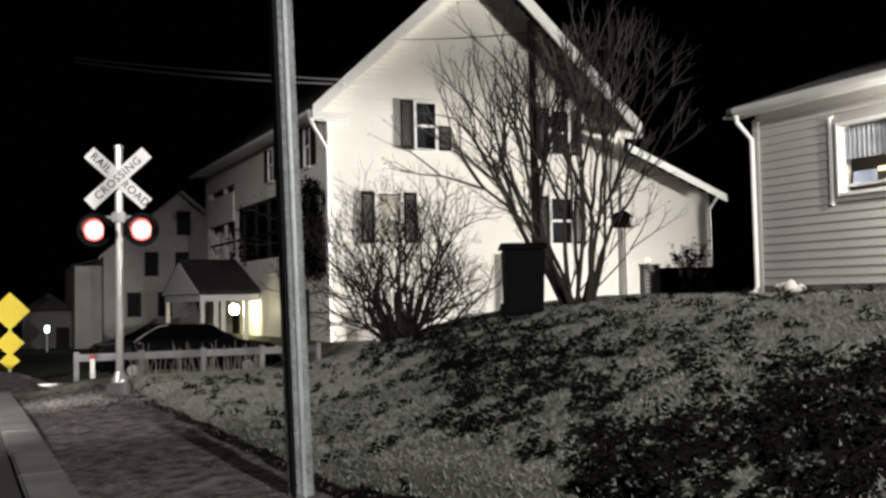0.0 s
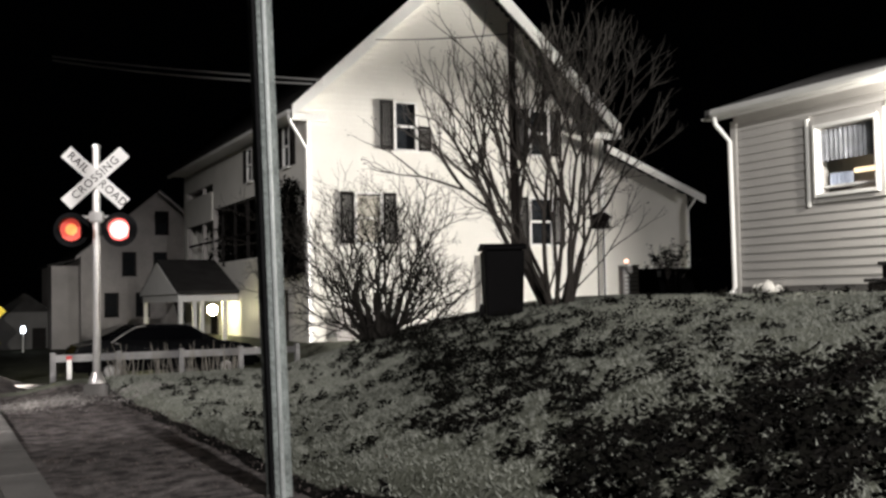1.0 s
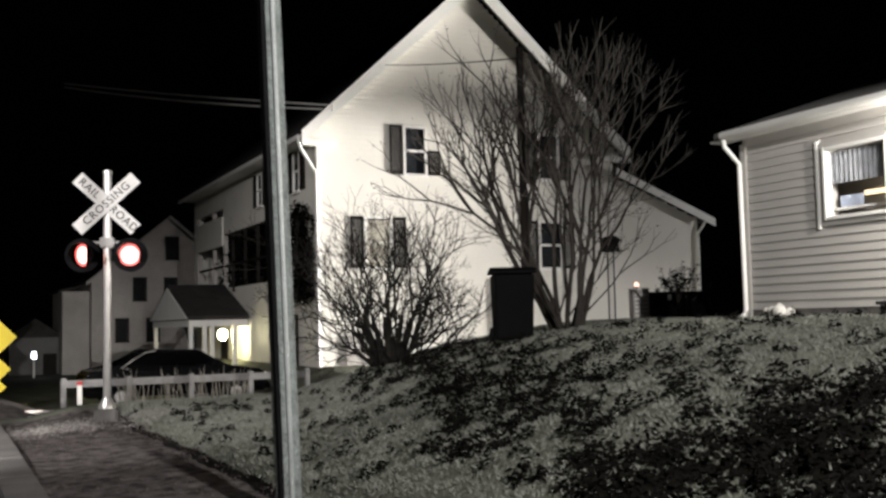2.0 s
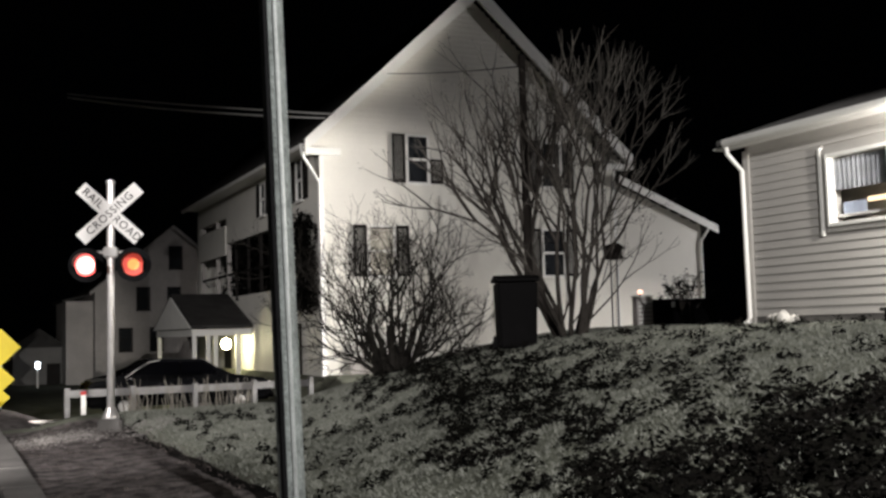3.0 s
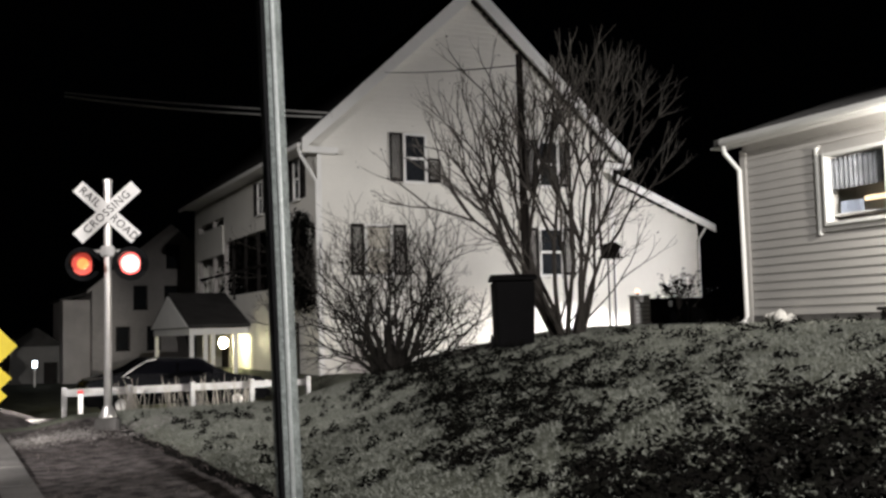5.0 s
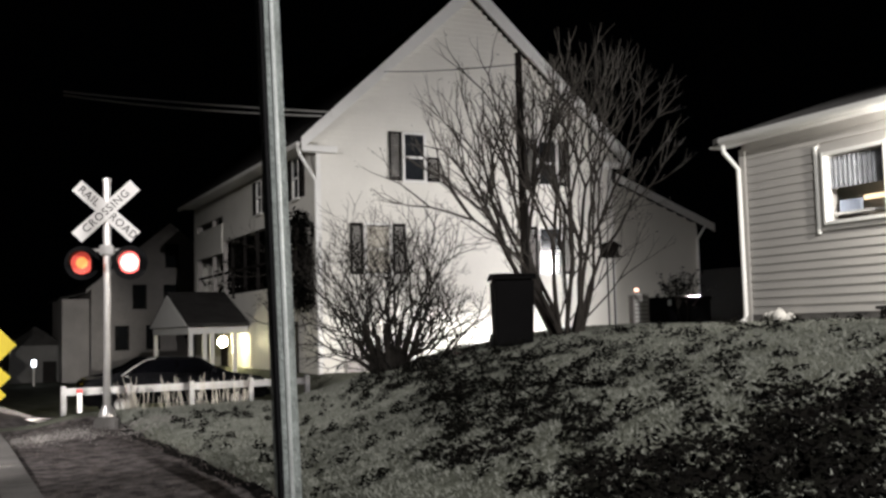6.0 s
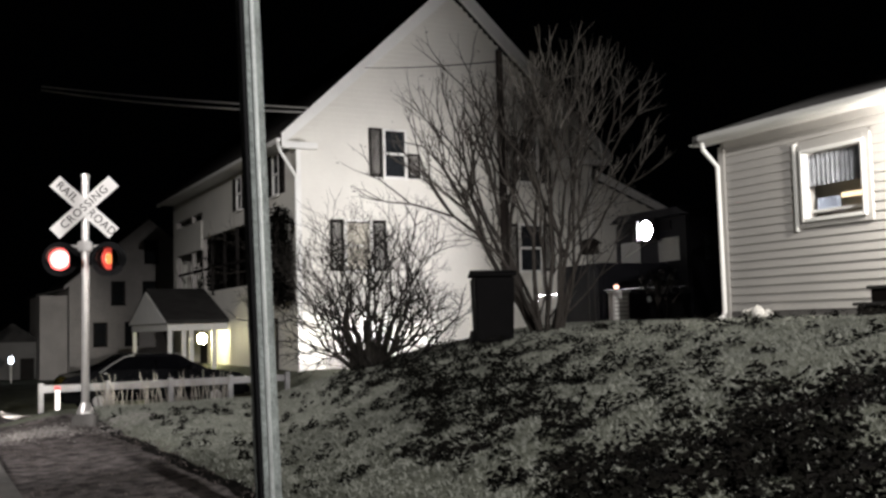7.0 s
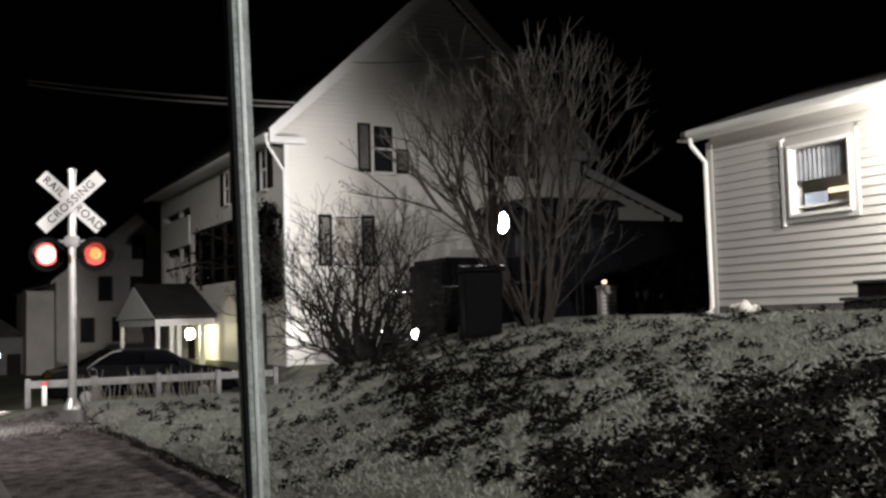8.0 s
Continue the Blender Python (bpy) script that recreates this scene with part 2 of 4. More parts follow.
def weeds_and_shade_at(x, y):
    """How thick the dark weeds stand, with the unlit foot's darkness added; none below zero."""
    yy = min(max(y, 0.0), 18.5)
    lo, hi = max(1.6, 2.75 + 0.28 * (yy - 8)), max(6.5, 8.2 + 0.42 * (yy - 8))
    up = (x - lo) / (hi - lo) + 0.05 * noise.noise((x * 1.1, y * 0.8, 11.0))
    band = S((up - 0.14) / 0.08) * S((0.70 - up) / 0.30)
    # extra weeds by the camera put the unlit corner's blackness into the ground
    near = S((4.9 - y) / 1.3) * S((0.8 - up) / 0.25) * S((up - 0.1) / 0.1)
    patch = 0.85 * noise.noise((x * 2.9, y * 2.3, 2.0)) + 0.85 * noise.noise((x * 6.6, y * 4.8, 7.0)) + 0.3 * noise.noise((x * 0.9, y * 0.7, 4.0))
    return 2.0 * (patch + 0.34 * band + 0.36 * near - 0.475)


def build_ground():
    xs = spaced([(-900, -100, 100), (-100, -10, 15), (-10, 0.5, 1.5), (0.5, 2.1, 0.18), (2.1, 2.7, 0.05), (2.7, 12, 0.15), (12, 30, 0.8), (30, 100, 10), (100, 900, 100)])
    ys = spaced([(-900, -60, 120), (-60, -2, 6), (-2, 20, 0.2), (20, 44, 0.7), (44, 120, 8), (120, 900, 120)])
    verts = [(x, y, ground_z(x, y)) for y in ys for x in xs]
    w = len(xs)
    faces = [(j * w + i, j * w + i + 1, (j + 1) * w + i + 1, (j + 1) * w + i) for j in range(len(ys) - 1) for i in range(w - 1)]
    me = bpy.data.meshes.new("ground")
    me.from_pydata(verts, [], faces)
    me.materials.append(M_GROUND)
    me.polygons.foreach_set("use_smooth", [True] * len(me.polygons))
    dirt, dark = [], []
    for x, y, z in verts:
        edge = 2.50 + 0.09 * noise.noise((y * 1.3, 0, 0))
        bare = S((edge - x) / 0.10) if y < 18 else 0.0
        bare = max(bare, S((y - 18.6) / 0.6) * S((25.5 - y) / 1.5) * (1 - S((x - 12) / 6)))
        # black strip at the lawn's edge: the ledge's shadow painted on
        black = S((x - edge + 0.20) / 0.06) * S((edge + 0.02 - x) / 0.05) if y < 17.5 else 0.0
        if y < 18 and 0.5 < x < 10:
            black = max(black, S(noise.noise((x * 3.4, y * 2.8, 9.0)) * 3 - 0.45 + 0.75 * S((x - 1.3) / 0.9) * S((y - 7) / 4)) * 0.42 if x < edge else S(weeds_and_shade_at(x, y) * 5))
        dirt.append(bare)
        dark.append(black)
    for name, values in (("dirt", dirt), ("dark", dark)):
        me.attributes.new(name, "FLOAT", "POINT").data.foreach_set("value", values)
    ob = new("ground", me)
    tagged(ob, "grassy bank with bare dirt verge beside the road", "ground", kind="structure")


def build_road():
    ys = spaced([(-60, 0, 10), (0, 50, 1.0), (50, 300, 25)])
    bm = bmesh.new()
    rows = [[bm.verts.new((x, y, road_z(y) + dz)) for x, dz in ((-7.5, 0.0), (-3.5, 0.05), (0.42, 0.0), (0.42, -0.3), (-7.5, -0.3))] for y in ys]
    for a, b in zip(rows, rows[1:]):
        for k in range(5):
            bm.faces.new((a[k], a[(k + 1) % 5], b[(k + 1) % 5], b[k]))
    ob = part("road", bm, M_ASPHALT)
    tagged(ob, "worn grey asphalt road up to the railroad crossing", "road", kind="structure")
    kerb = thing("kerb", pose(0, 0, 0), "pale worn concrete kerb along the asphalt road", "kerb", kind="structure")
    y, k = -8.0, 0
    while y < 17.5:
        z = road_z(y)
        bm = box(0.425, 0.76, y, y + 1.48, z - 0.2, z + 0.06 + 0.008 * random.random(), bevel=0.015)
        part("kerb_stone", bm, M_CONCRETE, kerb)
        y += 1.5


def build_track():
    ballast = bmesh.new()
    prism([(-2.6, -0.75), (2.6, -0.75), (2.6, -0.45), (1.7, RAIL_Z - 0.15), (-1.7, RAIL_Z - 0.15), (-2.6, -0.45)], -60, 120, "x", ballast)
    for v in ballast.verts:
        v.co.y += TRACK_Y
    ob = part("track_bed", ballast, M_BALLAST)
    tagged(ob, "grey ballast bed under the railroad track", "track bed", kind="structure")
    verts, faces = [], []
    for i in range(9000):
        x, y = random.uniform(0.8, 16), TRACK_Y + random.uniform(-2.6, 2.6)
        z = RAIL_Z - 0.15 if abs(y - TRACK_Y) < 1.7 else RAIL_Z - 0.15 - (abs(y - TRACK_Y) - 1.7) * 0.3
        r, k = random.uniform(0.02, 0.05), len(verts)
        for a in range(3):
            ang = a * 2.1 + random.random()
            verts.append((x + r * math.cos(ang), y + r * math.sin(ang), z - 0.01))
        verts.append((x, y, z + r))
        faces += [(k, k + 1, k + 3), (k + 1, k + 2, k + 3), (k + 2, k, k + 3)]
    me = bpy.data.meshes.new("ballast_stones")
    me.from_pydata(verts, [], faces)
    me.materials.append(M_BALLAST)
    tagged(new("ballast_stones", me), "loose grey crushed stone on the track bed", "gravel", kind="stuff")
    track = thing("railroad_track", pose(0, TRACK_Y, 0), "steel railroad track on dark wooden ties", "track", kind="structure")
    for s in (-0.75, 0.75):
        bm = box(-60, 120, s - 0.035, s + 0.035, RAIL_Z - 0.05, RAIL_Z)
        box(-60, 120, s - 0.012, s + 0.012, RAIL_Z - 0.13, RAIL_Z - 0.04, bm)
        box(-60, 120, s - 0.07, s + 0.07, RAIL_Z - 0.15, RAIL_Z - 0.13, bm)
        part("rail", bm, M_RAIL, track)
    proto = None
    for i in range(60):
        if proto is None:
            proto = part("tie", box(-0.11, 0.11, -1.25, 1.25, -0.1, 0.0, bevel=0.01), M_TIE, track)
            proto.location = (1.0, 0, RAIL_Z - 0.14)
        else:
            o = proto.copy()
            scene.collection.objects.link(o)
            o.location = (1.0 + i * 0.55, random.uniform(-0.03, 0.03), RAIL_Z - 0.14)
    panel = thing("crossing_panel", pose(-3.5, TRACK_Y, RAIL_Z), "pale concrete panels of the railroad crossing", "crossing", kind="structure")
    for y0, y1 in ((-1.5, -0.84), (-0.66, 0.66), (0.84, 1.5)):
        for k in range(3):
            part("panel", box(-4 + k * 2.75, -1.28 + k * 2.75, y0, y1, -0.14, 0.005, bevel=0.02), M_CONCRETE, panel)


def build_gravel_apron():
    """Loose gravel round the foot of the crossing signal, pale to imitate beam-lit ground."""
    rng = random.Random(19)
    verts, faces = [], []
    for i in range(7000):
        x, y = rng.uniform(0.8, 3.3), rng.gauss(15.7, 0.55)
        if noise.noise((x * 1.2, y * 1.2, 8.0)) < rng.uniform(-0.6, 0.25):
            continue
        z, r, k = ground_z(x, y), rng.uniform(0.010, 0.026), len(verts)
        turn = rng.uniform(0, 6.28)
        for a in range(4):
            verts.append((x + r * math.cos(turn + a * 1.57) * rng.uniform(0.8, 1.2), y + r * math.sin(turn + a * 1.57), z - 0.01))
        verts.append((x + 0.2 * r, y, z + 0.6 * r))
        faces += [(k, k + 1, k + 4), (k + 1, k + 2, k + 4), (k + 2, k + 3, k + 4), (k + 3, k, k + 4)]
    me = bpy.data.meshes.new("gravel")
    me.from_pydata(verts, [], faces)
    me.materials.append(M_LITGRAVEL)
    tagged(new("gravel", me), "loose gravel round the crossing signal's foot, pale to imitate lit ground", "gravel", kind="stuff")


# ---- cream house ----
HX0, HX1, HY0, HY1 = 9.38, 19.32, 27.2, 42.6
EAVE_Z, RIDGE_X, RIDGE_Z = 6.55, 14.35, 11.55
SLOPE = (RIDGE_Z - EAVE_Z - 0.1) / (RIDGE_X - 8.86)


def wall_piece(x0, x1, z0, z1, y0, y1, top=None):
    """A wall slab facing -y; top: a function that gives its height."""
    if top is None:
        return box(x0, x1, y0, y1, z0, z1)
    cuts = [x0] + [RIDGE_X] * (x0 < RIDGE_X < x1) + [x1]
    return prism([(x0, z0), (x1, z0)] + [(x, top(x)) for x in reversed(cuts)], y0, y1, "y")


def lap_siding(name, parent, mat, span, z0, z1, pitch, place, top=None, openings=()):
    """Overlapping boards: span(z) gives the run's ends at a height; place maps (run, out, z) to the world."""
    z = z0
    while z < z1 - 0.01:
        zt = min(z + pitch, z1)
        a, b = span((z + zt) / 2)
        runs = [(a, b)]
        for o0, o1, oz0, oz1 in openings:
            if zt > oz0 and z < oz1:
                runs = [r for p, q in runs for r in ((p, min(q, o0)), (max(p, o1), q)) if r[1] - r[0] > 0.02]
        for p, q in runs:
            bm = bmesh.new()
            prof = [(0.0, z), (-0.028, z), (-0.012, zt + 0.012), (0.0, zt + 0.012)]
            ends = [[bm.verts.new(place(r, o, h)) for o, h in prof] for r in (p, q)]
            bm.faces.new(ends[0])
            bm.faces.new(list(reversed(ends[1])))
            for k in range(4):
                bm.faces.new((ends[0][k], ends[0][(k + 1) % 4], ends[1][(k + 1) % 4], ends[1][k]))
            part(name, bm, mat, parent)
        z = zt


def window(parent, w, h, m, curtain=False, shutters=True, low_right=False, dark=M_SHUTTER, panes=2, trim=M_TRIM):
    """A sash window facing local -y, with its centre bottom at the origin."""
    win = new("window")
    win.parent, win.matrix_basis = parent, m
    f = bmesh.new()
    t = 0.07
    box(-w / 2 - t, -w / 2, -0.06, 0.05, -t, h + t, f)
    box(w / 2, w / 2 + t, -0.06, 0.05, -t, h + t, f)
    box(-w / 2, w / 2, -0.06, 0.05, h, h + t, f)
    box(-w / 2, w / 2, -0.06, 0.05, -t, 0, f)
    part("window_frame", f, trim, win)
    part("sill", box(-w / 2 - 0.1, w / 2 + 0.1, -0.11, -0.062, -0.1, -0.05, bevel=0.008), trim, win)
    part("sash_bar", box(-w / 2, w / 2, -0.045, 0.01, h / 2 - 0.035, h / 2 + 0.035), trim, win)
    for k in range(panes):
        part("pane", box(-w / 2 + 0.01, w / 2 - 0.01, -0.012 - 0.012 * k, -0.004 - 0.012 * k, (h / 2 + 0.035) * k, h / 2 - 0.035 + (h / 2 + 0.035) * k), M_GLASS, win)
    if curtain:
        zig = [(-w / 2 + w * i / 28, -0.05 if i % 2 else -0.03) for i in range(29)]
        bm = prism(zig + [(x, y + 0.004) for x, y in reversed(zig)], 0.03, h - 0.04, "z")
        part("curtain", bm, M_CURTAIN, win, "pale gathered curtain behind the pane")
    if shutters:
        for s in (-1, 1):
            hh = h * 0.52 if (low_right and s == 1) else h + 0.06
            x0 = s * (w / 2 + 0.10) if s == 1 else -(w / 2 + 0.10) - 0.40
            bm = box(x0, x0 + 0.06, -0.055, -0.01, -0.03, hh)
            box(x0 + 0.34, x0 + 0.40, -0.055, -0.01, -0.03, hh, bm)
            box(x0 + 0.06, x0 + 0.34, -0.055, -0.01, -0.03, 0.06, bm)
            box(x0 + 0.06, x0 + 0.34, -0.055, -0.01, hh - 0.07, hh, bm)
            k = 0.06
            while k < hh - 0.09:
                box(x0 + 0.06, x0 + 0.34, -0.042, -0.015, k + 0.008, k + 0.045, bm)
                k += 0.055
            part("shutter", bm, dark, win)
    return win


def roof_slab(name, parent, eave, ridge, y0, y1, thick, mat):
    """A sloping slab between an eave and a ridge (x, z) pair."""
    (xa, za), (xb, zb) = eave, ridge
    return part(name, prism([(xa, za), (xb, zb), (xb, zb + thick), (xa, za + thick)], y0, y1, "y"), mat, parent)


def build_cream_house():
    house = thing("house", pose(0, 0, 0), "two-storey cream clapboard house with steep gable beside the track", "house")
    roof_at = lambda x: EAVE_Z + SLOPE * (min(x, 28.7 - x) - 8.86) - 0.12
    lo = -1.6
    # front wall in bands round the windows
    part("wall", wall_piece(HX0, HX1, lo, 0, HY0, HY0 + 0.25, roof_at), M_SIDING, house, "cream clapboard gable wall")
    # side wall with a loggia cut through its upper storey
    gx0, gx1 = HX0, HX0 + 0.25
    bands = ((HY0 + 0.25, 32.0, lo, EAVE_Z), (32.0, 42.3, lo, 2.75), (32.0, 38.0, 4.75, EAVE_Z), (38.0, 42.3, 5.75, EAVE_Z), (42.3, HY1, lo, EAVE_Z))
    for y0, y1, z0, z1 in bands:
        part("wall", box(gx0, gx1, y0, y1, z0, z1), M_SIDING, house)
    part("wall", box(HX1 - 0.25, HX1, HY0 + 0.25, HY1, lo, EAVE_Z), M_SIDING, house)
    part("wall", wall_piece(HX0, HX1, lo, 0, HY1, HY1 + 0.25, roof_at), M_SIDING, house)
    # near-black back and floor carry the recess's shade in their colour
    part("shaded_loggia_back", box(gx1 + 1.6, gx1 + 1.7, 32.0, 42.3, 2.7, 5.8), M_DARKWOOD_SHADE, house)
    part("shaded_loggia_floor", box(gx1, gx1 + 1.6, 32.0, 42.3, 2.6, 2.75), M_DARKWOOD_SHADE, house)
    for y in (38.0, 39.7, 42.2):
        part("loggia_post", box(gx0 + 0.02, gx0 + 0.16, y - 0.07, y + 0.07, 2.75, 5.75), M_HOUSE2, house)
    part("balcony_panel", box(gx0 - 0.05, gx0 + 0.015, 38.0, 42.3, 4.35, 5.45), M_SIDING, house, "pale boarded balcony front")
    for y in (33.6, 35.2, 36.9):
        part("gallery_post", box(gx0 + 0.03, gx0 + 0.13, y - 0.05, y + 0.05, 2.75, 4.75), M_SHUTTER, house)
    part("loggia_rail", box(gx0 + 0.03, gx0 + 0.10, 32.05, 42.25, 3.55, 3.63), M_SHUTTER, house)
    # clapboards of the gable
    ends = lambda z: (HX0, HX1) if z < EAVE_Z else (8.86 + (z + 0.14 - EAVE_Z) / SLOPE, 28.7 - 8.86 - (z + 0.14 - EAVE_Z) / SLOPE)
    holes = []
    wins = [(12.38, 5.68, 0.62, 1.34, False, True), (11.18, 2.95, 0.72, 1.38, True, False), (16.95, 5.72, 0.62, 1.34, False, False), (16.95, 2.95, 0.72, 1.38, False, False)]
    for x, z, w, h, *_ in wins:
        holes.append((x - w / 2 - 0.04, x + w / 2 + 0.04, z - 0.04, z + h + 0.04))
    lap_siding("clapboard", house, M_SIDING, ends, -0.3, 11.1, 0.155, lambda r, o, h: (r, HY0 + o, h), openings=holes)
    for x, z, w, h, curtain, low in wins:
        window(house, w, h, pose(x, HY0, z), curtain, True, low)
    # windows of the side wall
    for y, z, w, h in ((29.0, 5.3, 0.5, 1.15), (32.9, 5.3, 0.5, 1.0), (29.9, 0.1, 0.7, 1.5)):
        window(house, w, h, pose(HX0, y, z, 0, 0, -90), False, True)
    # roof, soffit, rake boards, gutter
    roof_slab("roof", house, (8.80, EAVE_Z + 0.02), (RIDGE_X, RIDGE_Z), HY0 - 0.30, HY1 + 0.5, 0.15, M_SHINGLE)
    roof_slab("roof", house, (28.7 - 8.80, EAVE_Z + 0.02), (RIDGE_X, RIDGE_Z), HY0 - 0.30, HY1 + 0.5, 0.25, M_SHINGLE)
    for sgn in (1, -1):
        f = (lambda x: x) if sgn == 1 else (lambda x: 28.7 - x)
        bm = prism([(f(8.84), EAVE_Z - 0.20), (RIDGE_X, RIDGE_Z - 0.24), (RIDGE_X, RIDGE_Z + 0.26), (f(8.84), EAVE_Z + (0.16 if sgn == 1 else 0.26))], HY0 - 0.335, HY0 - 0.303, "y")
        part("rake_board", bm, M_TRIM, house, "white painted rake board")
        bm = prism([(f(8.88), EAVE_Z - 0.03), (RIDGE_X, RIDGE_Z - 0.06), (RIDGE_X, RIDGE_Z - 0.02), (f(8.88), EAVE_Z + 0.01)], HY0 - 0.30, HY0 - 0.03, "y")
        part("soffit", bm, M_TRIM, house)
        bm = box(min(f(8.86), f(9.9)), max(f(8.86), f(9.9)), HY0 - 0.30, HY0 - 0.032, EAVE_Z - 0.22, EAVE_Z - 0.05, bevel=0.01)
        part("eave_return", bm, M_TRIM, house)
    part("soffit", box(8.84, HX0, HY0 - 0.02, HY1, EAVE_Z - 0.06, EAVE_Z - 0.02), M_TRIM, house)
    part("gutter", box(8.70, 8.82, HY0 - 0.3, HY1 + 0.3, EAVE_Z - 0.10, EAVE_Z + 0.03, bevel=0.02), M_TRIM, house)
    part("downspout", tube([(8.76, HY0 - 0.22, EAVE_Z - 0.1), (8.82, HY0 - 0.2, EAVE_Z - 0.3), (9.32, HY0 - 0.07, EAVE_Z - 1.0), (9.34, HY0 - 0.07, -0.2)], 0.05, 8), M_TRIM, house)
    part("corner_board", box(HX0 - 0.03, HX0 + 0.10, HY0 - 0.045, HY0 - 0.03, -0.3, EAVE_Z - 0.2), M_TRIM, house)
    part("corner_board", box(HX1 - 0.10, HX1 + 0.03, HY0 - 0.045, HY0 - 0.03, -0.3, EAVE_Z - 0.2), M_TRIM, house)
    # wing under a single slope
    wx1 = 22.75
    top = lambda x: 5.98 - (x - 19.4) * 0.385
    part("wing_wall", prism([(HX1, -0.5), (wx1, -0.5), (wx1, top(wx1) - 0.1), (HX1, top(HX1) - 0.1)], HY0 + 0.02, HY0 + 5, "y"), M_SIDING, house)
    span = lambda z: (HX1 + 0.03, min(wx1, 19.4 + (5.86 - z) / 0.385))
    lap_siding("clapboard", house, M_SIDING, span, -0.3, 5.8, 0.155, lambda r, o, h: (r, HY0 + 0.02 + o, h))
    part("wing_roof", prism([(HX1, top(HX1) - 0.02), (23.25, top(23.25) - 0.02), (23.25, top(23.25) + 0.10), (HX1, top(HX1) + 0.10)], HY0 - 0.3, HY0 + 5.3, "y"), M_SHINGLE, house)
    part("rake_board", prism([(HX1, top(HX1) - 0.14), (23.25, top(23.25) - 0.16), (23.25, top(23.25) + 0.10), (HX1, top(HX1) + 0.12)], HY0 - 0.335, HY0 - 0.303, "y"), M_TRIM, house)
    part("downspout", tube([(23.05, HY0 - 0.1, top(23.1)), (22.70, HY0 - 0.06, 4.1), (22.70, HY0 - 0.06, 0)], 0.045, 8), M_TRIM, house)
    part("conduit", tube([(14.9, HY0 - 0.06, -0.2), (14.9, HY0 - 0.06, 2.6)], 0.025, 6), M_GALV, house)
    part("board", box(10.15, 10.7, HY0 - 0.07, HY0 - 0.035, -0.2, 1.0), M_HOUSE2, house)


# ---- grey house ----
GX, GY, GZ = 10.21, 11.17, 1.28


def build_grey_house():
    house = thing("bungalow", pose(0, 0, 0), "single-storey grey vinyl-sided house on top of the bank", "house")
    wall_top = 3.86
    y_end = -3.0
    holes = [(8.66, 9.64, 2.56, 3.44)]
    o = holes[0]
    for y0, y1, z0, z1 in ((y_end, o[0], 0.7, wall_top), (o[1], GY, 0.7, wall_top), (o[0], o[1], 0.7, o[2]), (o[0], o[1], o[3], wall_top)):
        part("wall", box(GX, GX + 0.18, y0, y1, z0, z1), M_GREY, house)
    part("wall", box(GX + 0.18, 18.2, GY - 0.18, GY, 0.7, wall_top), M_GREY, house)
    part("wall", box(18.02, 18.2, y_end, GY - 0.18, 0.7, wall_top), M_GREY, house)
    part("wall", box(GX + 0.18, 18.02, y_end, y_end + 0.18, 0.7, wall_top), M_GREY, house)
    part("ceiling", box(GX + 0.18, 18.02, y_end + 0.18, GY - 0.18, wall_top - 0.12, wall_top - 0.02), M_TRIM, house)
    lap_siding("siding_board", house, M_GREY, lambda z: (y_end, GY - 0.02), 1.42, wall_top - 0.14, 0.115, lambda r, q, h: (GX + q, r, h), openings=[(8.56, 9.74, 2.46, 3.54)])
    part("foundation", box(GX - 0.02, GX + 0.01, y_end, GY, 0.8, 1.42), M_CONCRETE, house)
    part("corner_board", box(GX - 0.036, GX + 0.0, GY - 0.09, GY + 0.02, 1.3, wall_top - 0.1), M_GREY, house)
    part("frieze_board", box(GX - 0.04, GX - 0.002, y_end, GY - 0.1, wall_top - 0.14, wall_top), M_GREY, house)
    # window with a broad white casing
    win = new("window")
    win.parent = house
    f = bmesh.new()
    for y0, y1, z0, z1 in ((8.56, 8.66, 2.46, 3.54), (9.64, 9.74, 2.46, 3.54), (8.66, 9.64, 2.46, 2.56), (8.66, 9.64, 3.44, 3.54)):
        box(GX - 0.045, GX + 0.01, y0, y1, z0, z1, f, 0.006)
    part("casing", f, M_GREY, win)
    f = bmesh.new()
    for y0, y1, z0, z1 in ((8.64, 8.69, 2.53, 3.47), (9.61, 9.66, 2.53, 3.47), (8.69, 9.61, 2.53, 2.58), (8.69, 9.61, 3.42, 3.47)):
        box(GX - 0.075, GX + 0.05, y0, y1, z0, z1, f, 0.008)
    part("window_frame", f, M_TRIM, win)
    pane = part("pane", box(GX - 0.01, GX - 0.004, 8.69, 9.61, 2.58, 3.42), M_CLEAR, win)
    pane.visible_shadow = False
    part("outer_trim", box(GX - 0.055, GX - 0.004, 9.745, 9.785, 2.43, 3.57), M_TRIM, win)
    # made-up cloth, backing and glowing bar imitate the pane's blue, grey and amber
    part("shelf", box(GX + 0.08, GX + 0.22, 8.67, 9.63, 2.66, 2.69), M_TRIM, win)
    zig = [(GX + (0.10 if i % 2 else 0.14), 9.20 + 0.36 * i / 12) for i in range(13)]
    part("cloth", prism(zig + [(x + 0.004, y) for x, y in reversed(zig)], 2.69, 2.84, "z"), M_CLOTH, win, "crumpled pale blue cloth")
    part("room_backing", box(GX + 0.62, GX + 0.66, 7.9, 10.4, 2.0, 3.7), M_CURTAIN, win)
    part("amber_glow_bar", box(GX + 0.33, GX + 0.36, 8.70, 9.36, 2.84, 2.90, bevel=0.005), glow("amber_strip", (1.0, 0.76, 0.5), 2.2), win, "glowing amber bar added behind the pane for its warm streak")
    zig = [(GX + (0.05 if i % 2 else 0.03), 8.70 + 0.90 * i / 24) for i in range(25)]
    bm = prism(zig + [(x + 0.004, y) for x, y in reversed(zig)], 3.0, 3.40, "z")
